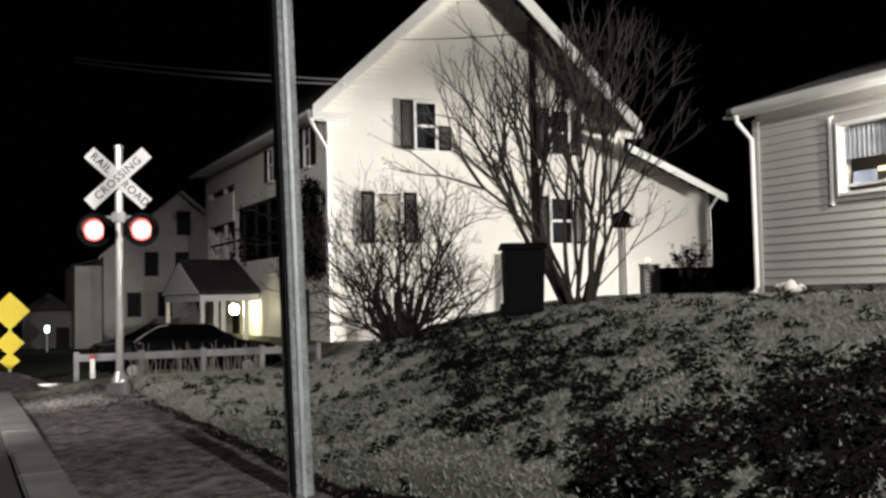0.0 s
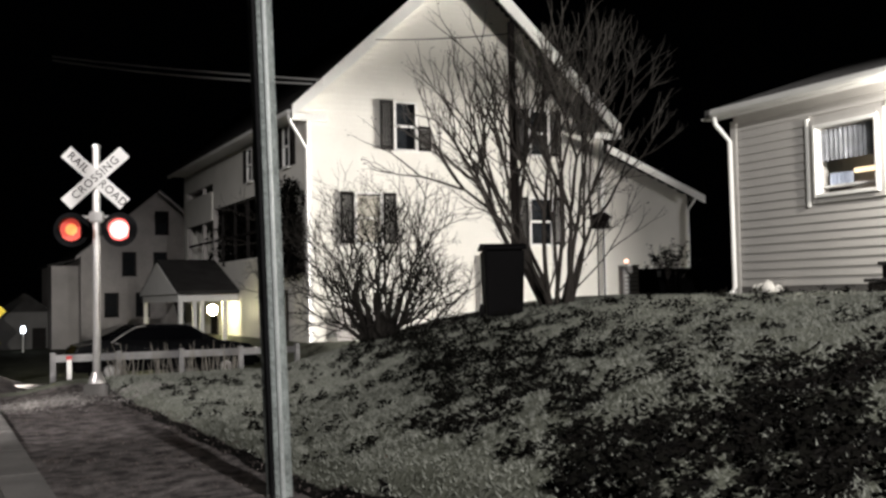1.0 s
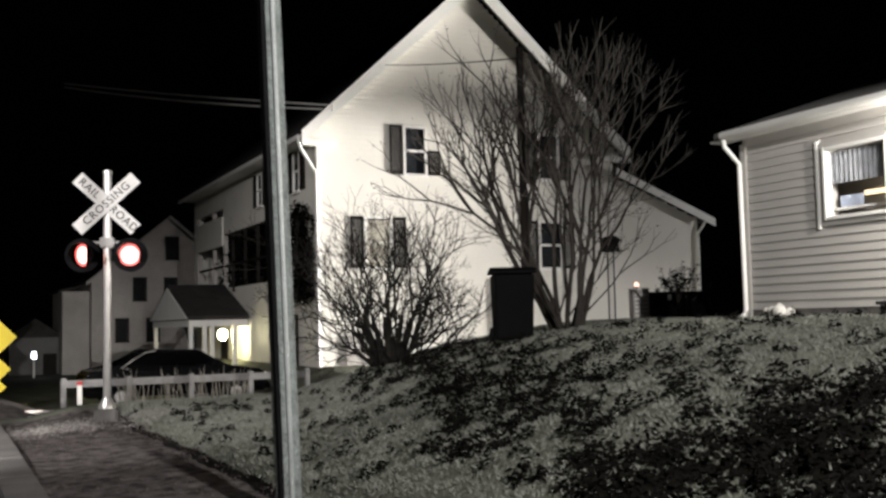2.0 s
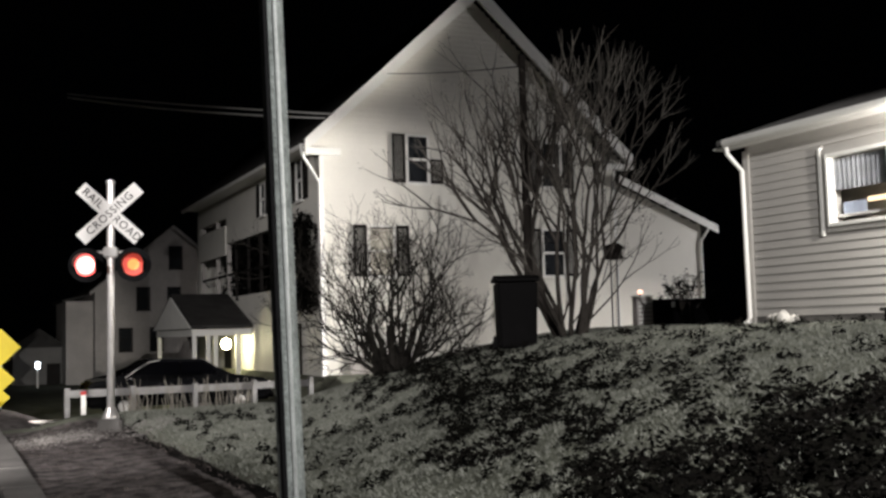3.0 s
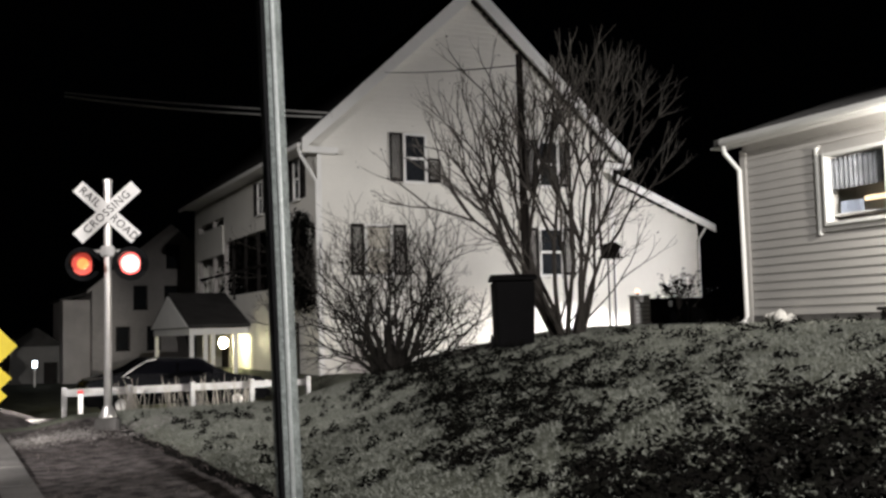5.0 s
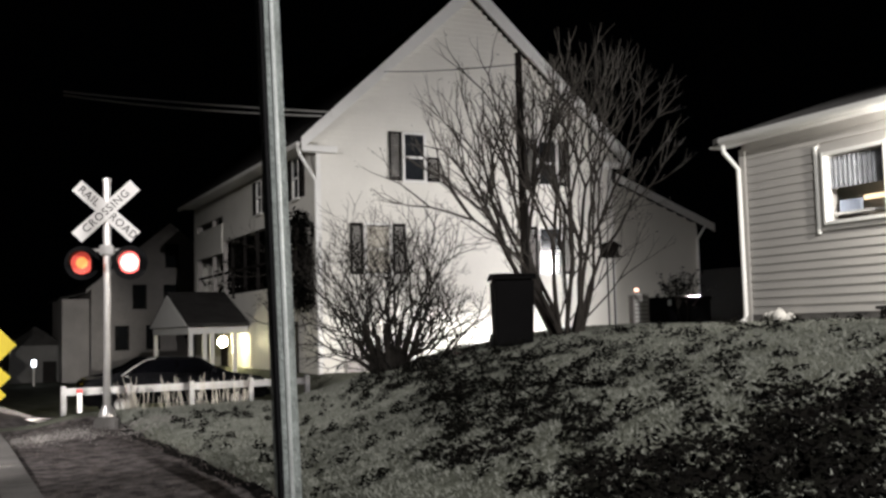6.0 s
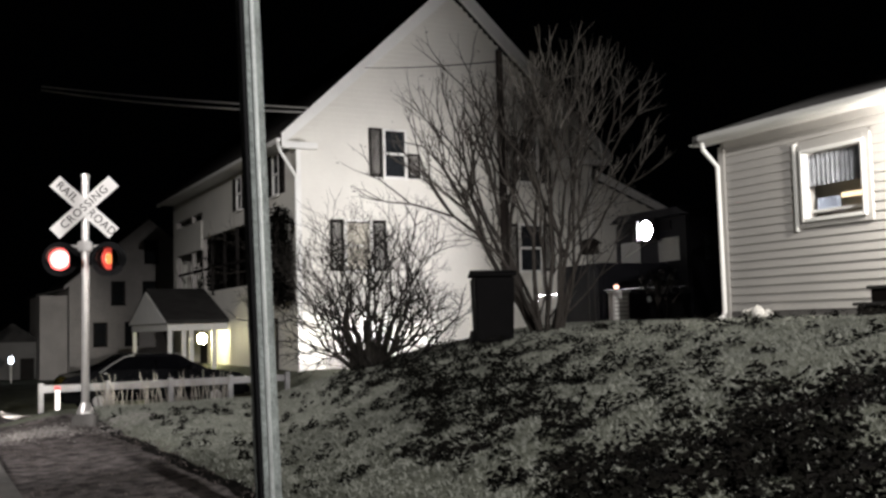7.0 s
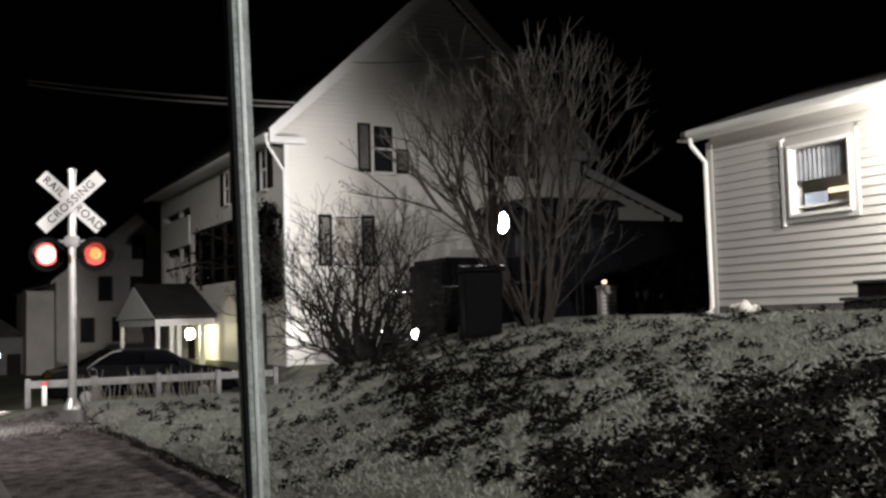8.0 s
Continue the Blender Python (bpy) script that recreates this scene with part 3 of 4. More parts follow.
    part("curtain", bm, M_DRAPE, win, "short grey curtain behind the pane")
    # roof with ridge along y
    ez, ex = wall_top + 0.0, GX - 0.25
    part("roof", prism([(ex, ez), (14.2, ez + 1.35), (18.7, ez), (18.7, ez + 0.09), (14.2, ez + 1.44), (ex, ez + 0.09)], y_end - 0.3, GY + 0.30, "y"), M_ROOFGREY, house)
    part("soffit", box(ex + 0.02, GX - 0.003, y_end - 0.3, GY + 0.4, wall_top - 0.03, wall_top - 0.005), M_TRIM, house)
    part("gable", prism([(GX, wall_top), (14.2, ez + 1.33), (18.2, wall_top)], GY - 0.18, GY, "y"), M_GREY, house)
    part("gutter", box(ex - 0.11, ex - 0.002, y_end - 0.3, GY + 0.10, ez - 0.025, ez + 0.072, bevel=0.02), M_TRIM, house, "white painted gutter")
    part("downspout", tube([(ex - 0.05, GY + 0.05, ez - 0.04), (ex - 0.04, GY + 0.04, ez - 0.14), (GX - 0.09, GY - 0.02, ez - 0.38), (GX - 0.075, GY - 0.02, 1.42), (GX - 0.12, GY - 0.02, 1.30)], 0.034, 8), M_TRIM, house, smooth=True)
    verts = bmesh.new()
    part("downspout_foot", tube([(GX - 0.10, GY - 0.02, 1.33), (GX - 0.26, GY - 0.02, 1.27)], 0.048, 8, verts), M_TRIM, house)
    # steps to the door beyond the window
    steps = thing("door_steps", pose(0, 0, 0), "dark wooden door steps against the grey house", "steps")
    for k, (x0, y1, z1) in enumerate(((9.3, 8.16, 1.47), (9.6, 8.22, 1.66))):
        part("tread", box(x0 - 0.04, GX - 0.05, 6.6, y1, z1 - 0.04, z1, bevel=0.01), M_SHINGLE, steps)
        part("riser", box(x0, GX - 0.06, 6.7, y1 - 0.04, z1 - 0.26, z1 - 0.042), M_DARKWOOD_SHADE, steps)
    wl = thing("wall_lamp", pose(GX - 0.02, 7.05, 3.45), "small black wall lamp on the grey siding", "lamp")
    part("backplate", box(-0.03, 0.0, -0.06, 0.06, -0.1, 0.1, bevel=0.01), M_BLACK, wl)
    part("arm", tube([(-0.02, 0, 0.05), (-0.3, 0, 0.12), (-0.44, 0, 0.06)], 0.015, 6), M_BLACK, wl)
    part("shade", tube([(-0.44, 0, 0.08), (-0.44, 0, 0.02)], [0.03, 0.12], 12, caps=False), M_BLACK, wl)


# ---- crossing signal ----
def ring_disc(r0, r1, y, sides=24, bm=None):
    bm = bm or bmesh.new()
    a = [bm.verts.new((r1 * math.cos(2 * math.pi * k / sides), y, r1 * math.sin(2 * math.pi * k / sides))) for k in range(sides)]
    if r0 <= 0:
        bm.faces.new(a)
        return bm
    b = [bm.verts.new((r0 * math.cos(2 * math.pi * k / sides), y, r0 * math.sin(2 * math.pi * k / sides))) for k in range(sides)]
    for k in range(sides):
        bm.faces.new((a[k], a[(k + 1) % sides], b[(k + 1) % sides], b[k]))
    return bm


def letters(word, size, parent, m):
    cu = bpy.data.curves.new("letters", "FONT")
    cu.body, cu.size, cu.extrude, cu.align_x, cu.align_y = word, size, 0.002, "CENTER", "CENTER"
    cu.space_character = 1.12
    cu.materials.append(M_LETTER)
    ob = new("letters", cu)
    ob.parent, ob.matrix_basis = parent, m
    return ob


LENSES = []


def build_signal():
    sig = thing("crossing_signal", pose(2.2, 16.0, 0.02, 0, 0, -16), "silver railroad crossing signal with crossbuck and red flashing lamps", "crossing signal")
    part("mast", tube([(0, 0, 0.1), (0, 0, 3.66)], 0.057, 16), M_ALU, sig, "bright aluminium mast", smooth=False)
    part("mast_cap", tube([(0, 0, 3.66), (0, 0, 3.70), (0, 0, 3.72)], [0.07, 0.065, 0.02], 16), M_ALU, sig)
    part("foundation", box(-0.17, 0.17, -0.17, 0.17, -0.3, 0.16, bevel=0.03), M_CONCRETE, sig)
    part("base_collar", tube([(0, 0, 0.14), (0, 0, 0.2), (0, 0, 0.32)], [0.13, 0.12, 0.065], 16), M_ALU, sig)
    for k, word in ((0, "CROSSING"), (1, "")):
        bl = part("crossbuck_blade", box(-0.575, 0.575, -0.004, 0.004, -0.105, 0.105, bevel=0.003), M_SIGNWHITE, sig, "white reflective crossbuck blade with black lettering")
        bl.matrix_basis = pose(0, -0.075 - 0.012 * (1 - k), 3.20, 0, -43 if k == 0 else 43, 0)
        face = -0.0065
        if word:
            letters(word, 0.165, bl, pose(0, face, 0, 90, 0, 0))
        else:
            letters("RAIL", 0.165, bl, pose(-0.335, face, 0, 90, 0, 0))
            letters("ROAD", 0.165, bl, pose(0.335, face, 0, 90, 0, 0))
    part("crossarm", tube([(-0.40, 0, 2.62), (0.40, 0, 2.62)], 0.028, 10), M_ALU, sig)
    part("junction_box", box(-0.10, 0.10, -0.09, 0.09, 2.54, 2.70, bevel=0.02), M_ALU, sig)
    for s in (-1, 1):
        head = new("lamp_head")
        head.parent, head.matrix_basis = sig, pose(s * 0.34, -0.10, 2.43)
        bm = ring_disc(0.17, 0.255, 0.02)
        ring_disc(0, 0.255, 0.05, bm=bm)
        part("background", bm, M_BLACK, head, "round black backing board")
        part("housing", tube([(0, 0.05, 0), (0, 0.16, 0), (0, 0.24, 0)], [0.19, 0.17, 0.08], 20), M_BLACK, head)
        part("hanger", tube([(0, 0.1, 0.16), (0, 0.1, 0.2)], 0.03, 8), M_BLACK, head)
        hood = bmesh.new()
        arcs = []
        for y, lim in ((0.02, 2.3), (-0.22, 1.5)):
            arcs.append([hood.verts.new((0.17 * math.sin(a), y, 0.17 * math.cos(a))) for a in [lim * (i / 8 - 1) for i in range(17)]])
        for i in range(16):
            hood.faces.new((arcs[0][i], arcs[0][i + 1], arcs[1][i + 1], arcs[1][i]))
        ob = part("hood", hood, M_BLACK, head)
        md = ob.modifiers.new("thick", "SOLIDIFY")
        md.thickness = 0.006
        # made-up lens carrier: turns between its bright and its dim side to imitate flashing
        lens = new("lens")
        lens.parent, lens.matrix_basis = head, pose(0, 0.0, 0)
        # white, pink and red rings put the glare's falloff into the lens colour
        part("bright_core", ring_disc(0, 0.110, -0.014), M_HOT, lens)
        part("bright_ring", ring_disc(0.110, 0.142, -0.013), M_PINK, lens)
        part("bright_rim", ring_disc(0.142, 0.166, -0.012), M_RED, lens)
        part("dim_core", ring_disc(0, 0.085, 0.014), M_AMBER, lens)
        part("dim_face", ring_disc(0.085, 0.166, 0.012), M_REDDIM, lens)
        part("rim", tube([(0, -0.011, 0), (0, 0.011, 0)], 0.167, 24, caps=False), M_BLACK, lens)
        LENSES.append((s, lens))


# ---- poles and cables ----
def build_poles():
    p = thing("utility_pole", pose(2.155, 6.924, 0), "weathered grey utility pole with a galvanised cable guard", "pole")
    lean = Vector((-0.0285, 0.008, 1.0))
    part("shaft", tube([lean * z for z in (-0.4, 0.5, 2, 4, 6, 8.5)], [0.092, 0.091, 0.088, 0.084, 0.080, 0.075], 20), M_WOODPOLE, p)
    out = Vector((-0.004, -0.097, 0))
    part("cable_guard", tube([lean * z + out for z in (-0.2, 1, 3, 6, 8)], 0.017, 10), M_GALV, p, "bright galvanised cable guard")
    left = Vector((-0.068, -0.066, 0))
    part("ground_cable", tube([lean * z + left for z in (-0.2, 1, 3, 6, 8)], 0.020, 6), M_BLACK, p)
    q = thing("wooden_post", pose(9.28, 15.75, 0.9), "tall straight dark wooden post behind the bin", "post")
    part("shaft", tube([(0, 0, 0), (0, 0, 2.5), (0.0, 0, 5.33)], [0.085, 0.075, 0.065], 12), M_DARKWOOD_SHADE, q)
    part("cap", tube([(0, 0, 5.33), (0, 0, 5.36)], [0.07, 0.05], 12), M_BLACK, q)
    c = thing("service_cable", pose(0, 0, 0), "thin cable from the gable to the dark post", "cable", "service cables")
    a, b = Vector((11.35, 26.85, 8.75)), Vector((9.28, 15.75, 6.05))
    part("wire", tube([a.lerp(b, i / 10) - Vector((0, 0, 0.2 * i / 10 * (1 - i / 10))) for i in range(11)], 0.012, 5), M_BLACK, c)
    for k in range(2):
        c = thing("service_cable", pose(0, 0, 0), "thin sagging overhead service cable", "cable", "service cables")
        a, b = Vector((9.75, 26.85, 7.45 - 0.12 * k)), Vector((3.85, 38.8, 10.22 - 0.14 * k))
        pts = [a.lerp(b, i / 24) - Vector((0, 0, (0.06 + 0.06 * k) * 4 * (i / 24) * (1 - i / 24))) for i in range(25)]
        part("wire", tube(pts, 0.028, 6), M_TRIM, c)


# ---- shrubs and trees ----
def grow(rng, start, way, length, radius, depth, out, twigs, tips, habit):
    """A limb that forks again and again; thick limbs go to out, thin ones to twigs. habit: lift, wander, fork angle, ratio, shoots."""
    lift, wander, fork, ratio, shoots = habit
    steps = 5 if depth > 1 else 4
    p, d = Vector(start), Vector(way).normalized()
    pts, radii = [p.copy()], [radius]
    end = max(0.0042, radius * 0.68) if depth else 0.0025
    for i in range(steps):
        d = (d + Vector((rng.gauss(0, 1), rng.gauss(0, 1), rng.gauss(0, 0.6))) * wander + Vector((0, 0, lift))).normalized()
        p = p + d * (length / steps)
        pts.append(p.copy())
        radii.append(radius + (end - radius) * (i + 1) / steps)
    tube(pts, radii, 7 if radius > 0.022 else (5 if radius > 0.01 else 3), out if radius > 0.011 else twigs, caps=False)
    if depth == 0:
        tips += [pts[-1], pts[-2]]
        return
    turn = rng.uniform(0, 6.28)
    side = d.orthogonal().normalized()
    other = d.cross(side)
    kids = 2 if rng.random() < 0.72 else 3
    for k in range(kids):
        a = turn + 6.28 * k / kids + rng.uniform(-0.4, 0.4)
        spread = math.tan(radians(fork * rng.uniform(0.55, 1.35)))
        grow(rng, pts[-1], d + (side * math.cos(a) + other * math.sin(a)) * spread, length * ratio * rng.uniform(0.8, 1.2), end, depth - 1, out, twigs, tips, habit)
    for k in range(shoots):
        if rng.random() < 0.75:
            i = rng.randrange(1, steps)
            a = rng.uniform(0, 6.28)
            go = (pts[i + 1] - pts[i]).normalized() + (side * math.cos(a) + other * math.sin(a)) * rng.uniform(0.4, 0.8)
            grow(rng, pts[i], go, length * ratio * rng.uniform(0.5, 0.9), max(0.0045, radii[i] * 0.42), max(0, depth - 2), out, twigs, tips, habit)


def leaf_cards(rng, spots, size, count, spread):
    bm = bmesh.new()
    for i in range(count):
        c = spots[rng.randrange(len(spots))] + Vector((rng.gauss(0, spread), rng.gauss(0, spread), rng.gauss(0, spread)))
        a = Vector((rng.uniform(-1, 1), rng.uniform(-1, 1), rng.uniform(-1, 1))).normalized()
        b = a.orthogonal().normalized()
        s = size * rng.uniform(0.6, 1.3)
        quad = [bm.verts.new(c + a * s * u + b * s * v) for u, v in ((-1, 0), (0, -0.45), (1, 0), (0, 0.45))]
        bm.faces.new(quad)
    return bm


def shrub(name, at, label, category, stems, seed, leaf_count, depth=3, bark=M_BARK, twig=M_TWIG, foot=0.13, habit=(0.05, 0.10, 24, 0.74, 2), leaf=0.03):
    """stems: (lean x, lean y, first length, radius); each starts on the side of the foot to which it leans."""
    rng = random.Random(seed)
    t = thing(name, pose(*at), label, category)
    twigs, leafs = bmesh.new(), []
    for lx, ly, length, radius in stems:
        out = bmesh.new()
        a, r = math.atan2(ly, lx) + rng.uniform(-0.5, 0.5), foot * rng.uniform(0.4, 1.0)
        grow(rng, (r * math.cos(a), r * math.sin(a), -0.15), (lx, ly, 1.0), length, radius, depth, out, twigs, leafs, habit)
        part("stem", out, bark, t, smooth=True)
    tagged(part("twig_spray", twigs, twig, t, "fine bare twigs"), kind="stuff")
    if leaf_count:
        part("foliage", leaf_cards(rng, leafs, leaf, leaf_count, 0.04), M_LEAF, t, "sparse withered leaves")
    return t


def build_plants():
    rng = random.Random(4)
    # wide rounded shrub on the bank before the track: arching outer stems, taller fine ones in the middle, stout old wood at the foot
    stems = []
    for i in range(20):
        a, f = i * 2.4, rng.uniform(0.65, 1.6)
        stems.append((f * math.cos(a), f * math.sin(a), rng.uniform(0.62, 0.80), rng.uniform(0.022, 0.034)))
    for i in range(13):
        a, f = i * 2.4 + 0.7, rng.uniform(0.05, 0.7)
        stems.append((f * math.cos(a), f * math.sin(a), rng.uniform(0.88, 1.12), rng.uniform(0.024, 0.036)))
    bush = shrub("shrub", (7.40, 17.5, ground_z(7.40, 17.5)), "leafless rounded shrub with many thin arching stems on the bank", "shrub", stems, 11, 2000, depth=5, bark=M_DARKTWIG, twig=M_DARKTWIG, foot=0.27, habit=(0.030, 0.15, 26, 0.72, 1), leaf=0.022)
    for i in range(9):
        a, f = i * 0.7, rng.uniform(0.1, 0.3)
        foot = Vector((f * math.cos(a), f * math.sin(a), -0.1))
        part("old_stem", tube([foot, foot + Vector((0.12 * math.cos(a), 0.12 * math.sin(a), 0.45)), foot + Vector((0.3 * math.cos(a), 0.3 * math.sin(a), 0.95))], [0.085, 0.065, 0.03], 8), M_DARKTWIG, bush)
    # bare tree of many stems that fan out from one foot beside the post
    leans = [(-0.56, 0.28, 1.75, 0.062), (-0.44, 0.02, 1.65, 0.050), (-0.36, 0.34, 1.80, 0.058), (-0.26, -0.08, 1.80, 0.050), (-0.17, 0.22, 1.90, 0.056), (-0.10, -0.05, 1.80, 0.046), (-0.03, -0.18, 1.80, 0.050),
             (0.02, 0.12, 1.80, 0.046), (0.07, -0.16, 1.75, 0.048), (0.12, 0.02, 1.70, 0.044), (0.16, 0.20, 1.70, 0.044), (0.21, -0.02, 1.60, 0.040), (0.24, 0.14, 1.50, 0.034)]
    shrub("multi_stem_tree", (9.92, 15.4, ground_z(9.92, 15.4)), "bare grey tree of many slender stems fanning out on the bank", "tree", leans, 28, 1500, depth=5, foot=0.36, habit=(0.030, 0.095, 17, 0.69, 1))
    stems = [(0.4 * math.cos(i), 0.4 * math.sin(i), rng.uniform(0.45, 0.6), 0.014) for i in range(9)]
    shrub("sapling", (14.2, 17.6, ground_z(14.2, 17.6)), "small leafy sapling beside the cabinet", "shrub", stems, 41, 1100, depth=2, leaf=0.04)


def build_vine():
    rng = random.Random(51)
    v = thing("wall_vine", pose(9.30, 28.2, 2.0), "dark leafy climber hanging on the corner of the cream house", "climber")
    stem = bmesh.new()
    for k in range(6):
        y = -0.75 + 0.3 * k
        tube([(0.02, y, 0.1), (-0.05, y + rng.uniform(-0.2, 0.2), 1.2), (-0.02, y + rng.uniform(-0.2, 0.2), 2.6)], [0.02, 0.016, 0.006], 5, stem)
    part("stems", stem, M_DARKTWIG, v)
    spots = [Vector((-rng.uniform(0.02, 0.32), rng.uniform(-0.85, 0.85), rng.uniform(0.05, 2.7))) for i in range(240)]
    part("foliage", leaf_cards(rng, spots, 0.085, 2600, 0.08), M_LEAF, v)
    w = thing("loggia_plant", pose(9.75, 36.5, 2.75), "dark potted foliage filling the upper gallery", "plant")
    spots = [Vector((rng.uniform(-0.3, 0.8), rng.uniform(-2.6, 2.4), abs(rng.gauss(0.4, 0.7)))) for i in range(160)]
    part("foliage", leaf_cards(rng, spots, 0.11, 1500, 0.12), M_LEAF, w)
    for k in range(4):
        part("pot", tube([(0.2, -2.2 + 1.4 * k, 0.0), (0.2, -2.2 + 1.4 * k, 0.3)], [0.16, 0.22], 12), M_DARKWOOD_SHADE, w)


def build_grass():
    rng = np.random.default_rng(3)
    n = 340000
    x, y = rng.uniform(2.5, 14, n), rng.uniform(2.0, 19.0, n)
    keep = (x * 0.9 + y * 0.435 > 0)
    x, y = x[keep], y[keep]
    verts, faces = [], []
    ang, hh, lean = rng.uniform(0, 6.28, len(x)), rng.uniform(0.012, 0.036, len(x)), rng.uniform(-0.04, 0.04, (len(x), 2))
    for i in range(len(x)):
        if weeds_and_shade_at(x[i], y[i]) > 0.1 + 1.2 * (i % 7) / 7:
            continue
        z, w = ground_z(x[i], y[i]) - 0.005, 0.004 + 0.0006 * y[i]
        c, s, k = math.cos(ang[i]) * w, math.sin(ang[i]) * w, len(verts)
        verts += [(x[i] - c, y[i] - s, z), (x[i] + c, y[i] + s, z), (x[i] + lean[i, 0], y[i] + lean[i, 1], z + hh[i])]
        faces.append((k, k + 1, k + 2))
    me = bpy.data.meshes.new("grass")
    me.from_pydata(verts, [], faces)
    me.materials.append(M_BLADE)
    tagged(new("grass", me), "short grey-green grass blades covering the bank", "grass", kind="stuff")


def build_verge_litter():
    rng = random.Random(15)
    verts, faces = [], []
    for i in range(9000):
        x, y = rng.uniform(0.8, 2.55), rng.uniform(4, 18)
        if noise.noise((x * 2.0, y * 2.0, 4.0)) < rng.uniform(-0.5, 0.35):
            continue
        z = ground_z(x, y)
        a = Vector((rng.uniform(-1, 1), rng.uniform(-1, 1), rng.uniform(-0.3, 0.9))).normalized()
        b = a.orthogonal().normalized()
        s, k = rng.uniform(0.008, 0.020), len(verts)
        verts += [(x + a.x * s * u + b.x * s * v, y + a.y * s * u + b.y * s * v, z + 0.02 + a.z * s * u + b.z * s * v) for u, v in ((-1, 0), (0, -0.3), (1, 0), (0, 0.3))]
        faces.append((k, k + 1, k + 2, k + 3))
    me = bpy.data.meshes.new("verge_litter")
    me.from_pydata(verts, [], faces)
    me.materials.append(M_DRY)
    tagged(new("verge_litter", me), "dry brown leaves and grass on the verge", "dead leaves", kind="stuff")


def build_fill_lamp_posts():
    # posts out of view, added only to give the fill lights a source
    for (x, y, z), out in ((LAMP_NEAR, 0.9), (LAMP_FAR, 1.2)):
        s = thing("fill_lamp_post", pose(x - out, y - 0.3, 0), "added grey steel lamp post out of view, head unlit, beside a fill light", "street lamp", "street lamps")
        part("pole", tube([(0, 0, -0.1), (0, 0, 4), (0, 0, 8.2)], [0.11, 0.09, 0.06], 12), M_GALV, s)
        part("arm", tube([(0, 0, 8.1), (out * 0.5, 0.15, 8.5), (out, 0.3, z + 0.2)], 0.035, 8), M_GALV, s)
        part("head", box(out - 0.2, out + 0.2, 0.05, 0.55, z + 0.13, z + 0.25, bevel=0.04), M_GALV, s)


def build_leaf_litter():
    """Low dark weeds and dead leaves, thick at the foot of the bank near the camera, where they double as shade."""
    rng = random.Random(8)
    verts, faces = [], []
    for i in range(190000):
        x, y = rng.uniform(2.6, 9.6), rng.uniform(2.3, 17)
        lump = weeds_and_shade_at(x, y)
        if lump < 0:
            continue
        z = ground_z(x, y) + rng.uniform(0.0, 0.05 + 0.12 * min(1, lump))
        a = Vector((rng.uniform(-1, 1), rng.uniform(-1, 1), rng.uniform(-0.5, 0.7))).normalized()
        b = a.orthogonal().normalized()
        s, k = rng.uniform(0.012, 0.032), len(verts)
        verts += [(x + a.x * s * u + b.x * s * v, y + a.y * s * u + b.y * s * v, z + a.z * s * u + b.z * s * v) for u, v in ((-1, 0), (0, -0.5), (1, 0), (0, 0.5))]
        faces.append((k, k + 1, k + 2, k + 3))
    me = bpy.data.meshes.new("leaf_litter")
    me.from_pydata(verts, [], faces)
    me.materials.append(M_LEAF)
    tagged(new("leaf_litter", me), "dark low weeds and dead leaves on the bank, doubling as shade near the camera", "weeds", kind="stuff")


# ---- yard things ----
def build_bin():
    b = thing("wheeled_bin", pose(8.45, 14.8, ground_z(8.45, 14.8) - 0.04, 0, 0, -22), "tall dark plastic wheeled rubbish bin on the bank", "bin")
    bm = bmesh.new()
    lo, hi = [], []
    for sx, sy in ((-1, -1), (1, -1), (1, 1), (-1, 1)):
        lo.append(bm.verts.new((sx * 0.295, sy * 0.32, 0.04)))
        hi.append(bm.verts.new((sx * 0.325, sy * 0.37, 1.12)))
    bm.faces.new(list(reversed(lo)))
    bm.faces.new(hi)
    for k in range(4):
        bm.faces.new((lo[k], lo[(k + 1) % 4], hi[(k + 1) % 4], hi[k]))
    bmesh.ops.bevel(bm, geom=bm.edges[:], offset=0.03, segments=2, affect="EDGES")
    part("body", bm, M_BIN, b)
    part("lid", prism([(-0.42, 1.122), (0.40, 1.122), (0.40, 1.16), (0.0, 1.235), (-0.36, 1.20), (-0.42, 1.16)], -0.355, 0.355, "x"), M_BIN, b)
    part("handle", tube([(-0.25, 0.38, 1.06), (-0.25, 0.46, 1.09), (0.25, 0.46, 1.09), (0.25, 0.38, 1.06)], 0.016, 6), M_BIN, b)
    for s in (-1, 1):
        part("wheel", tube([(s * 0.29, 0.30, 0.12), (s * 0.34, 0.30, 0.12)], 0.12, 14), M_RUBBER, b)


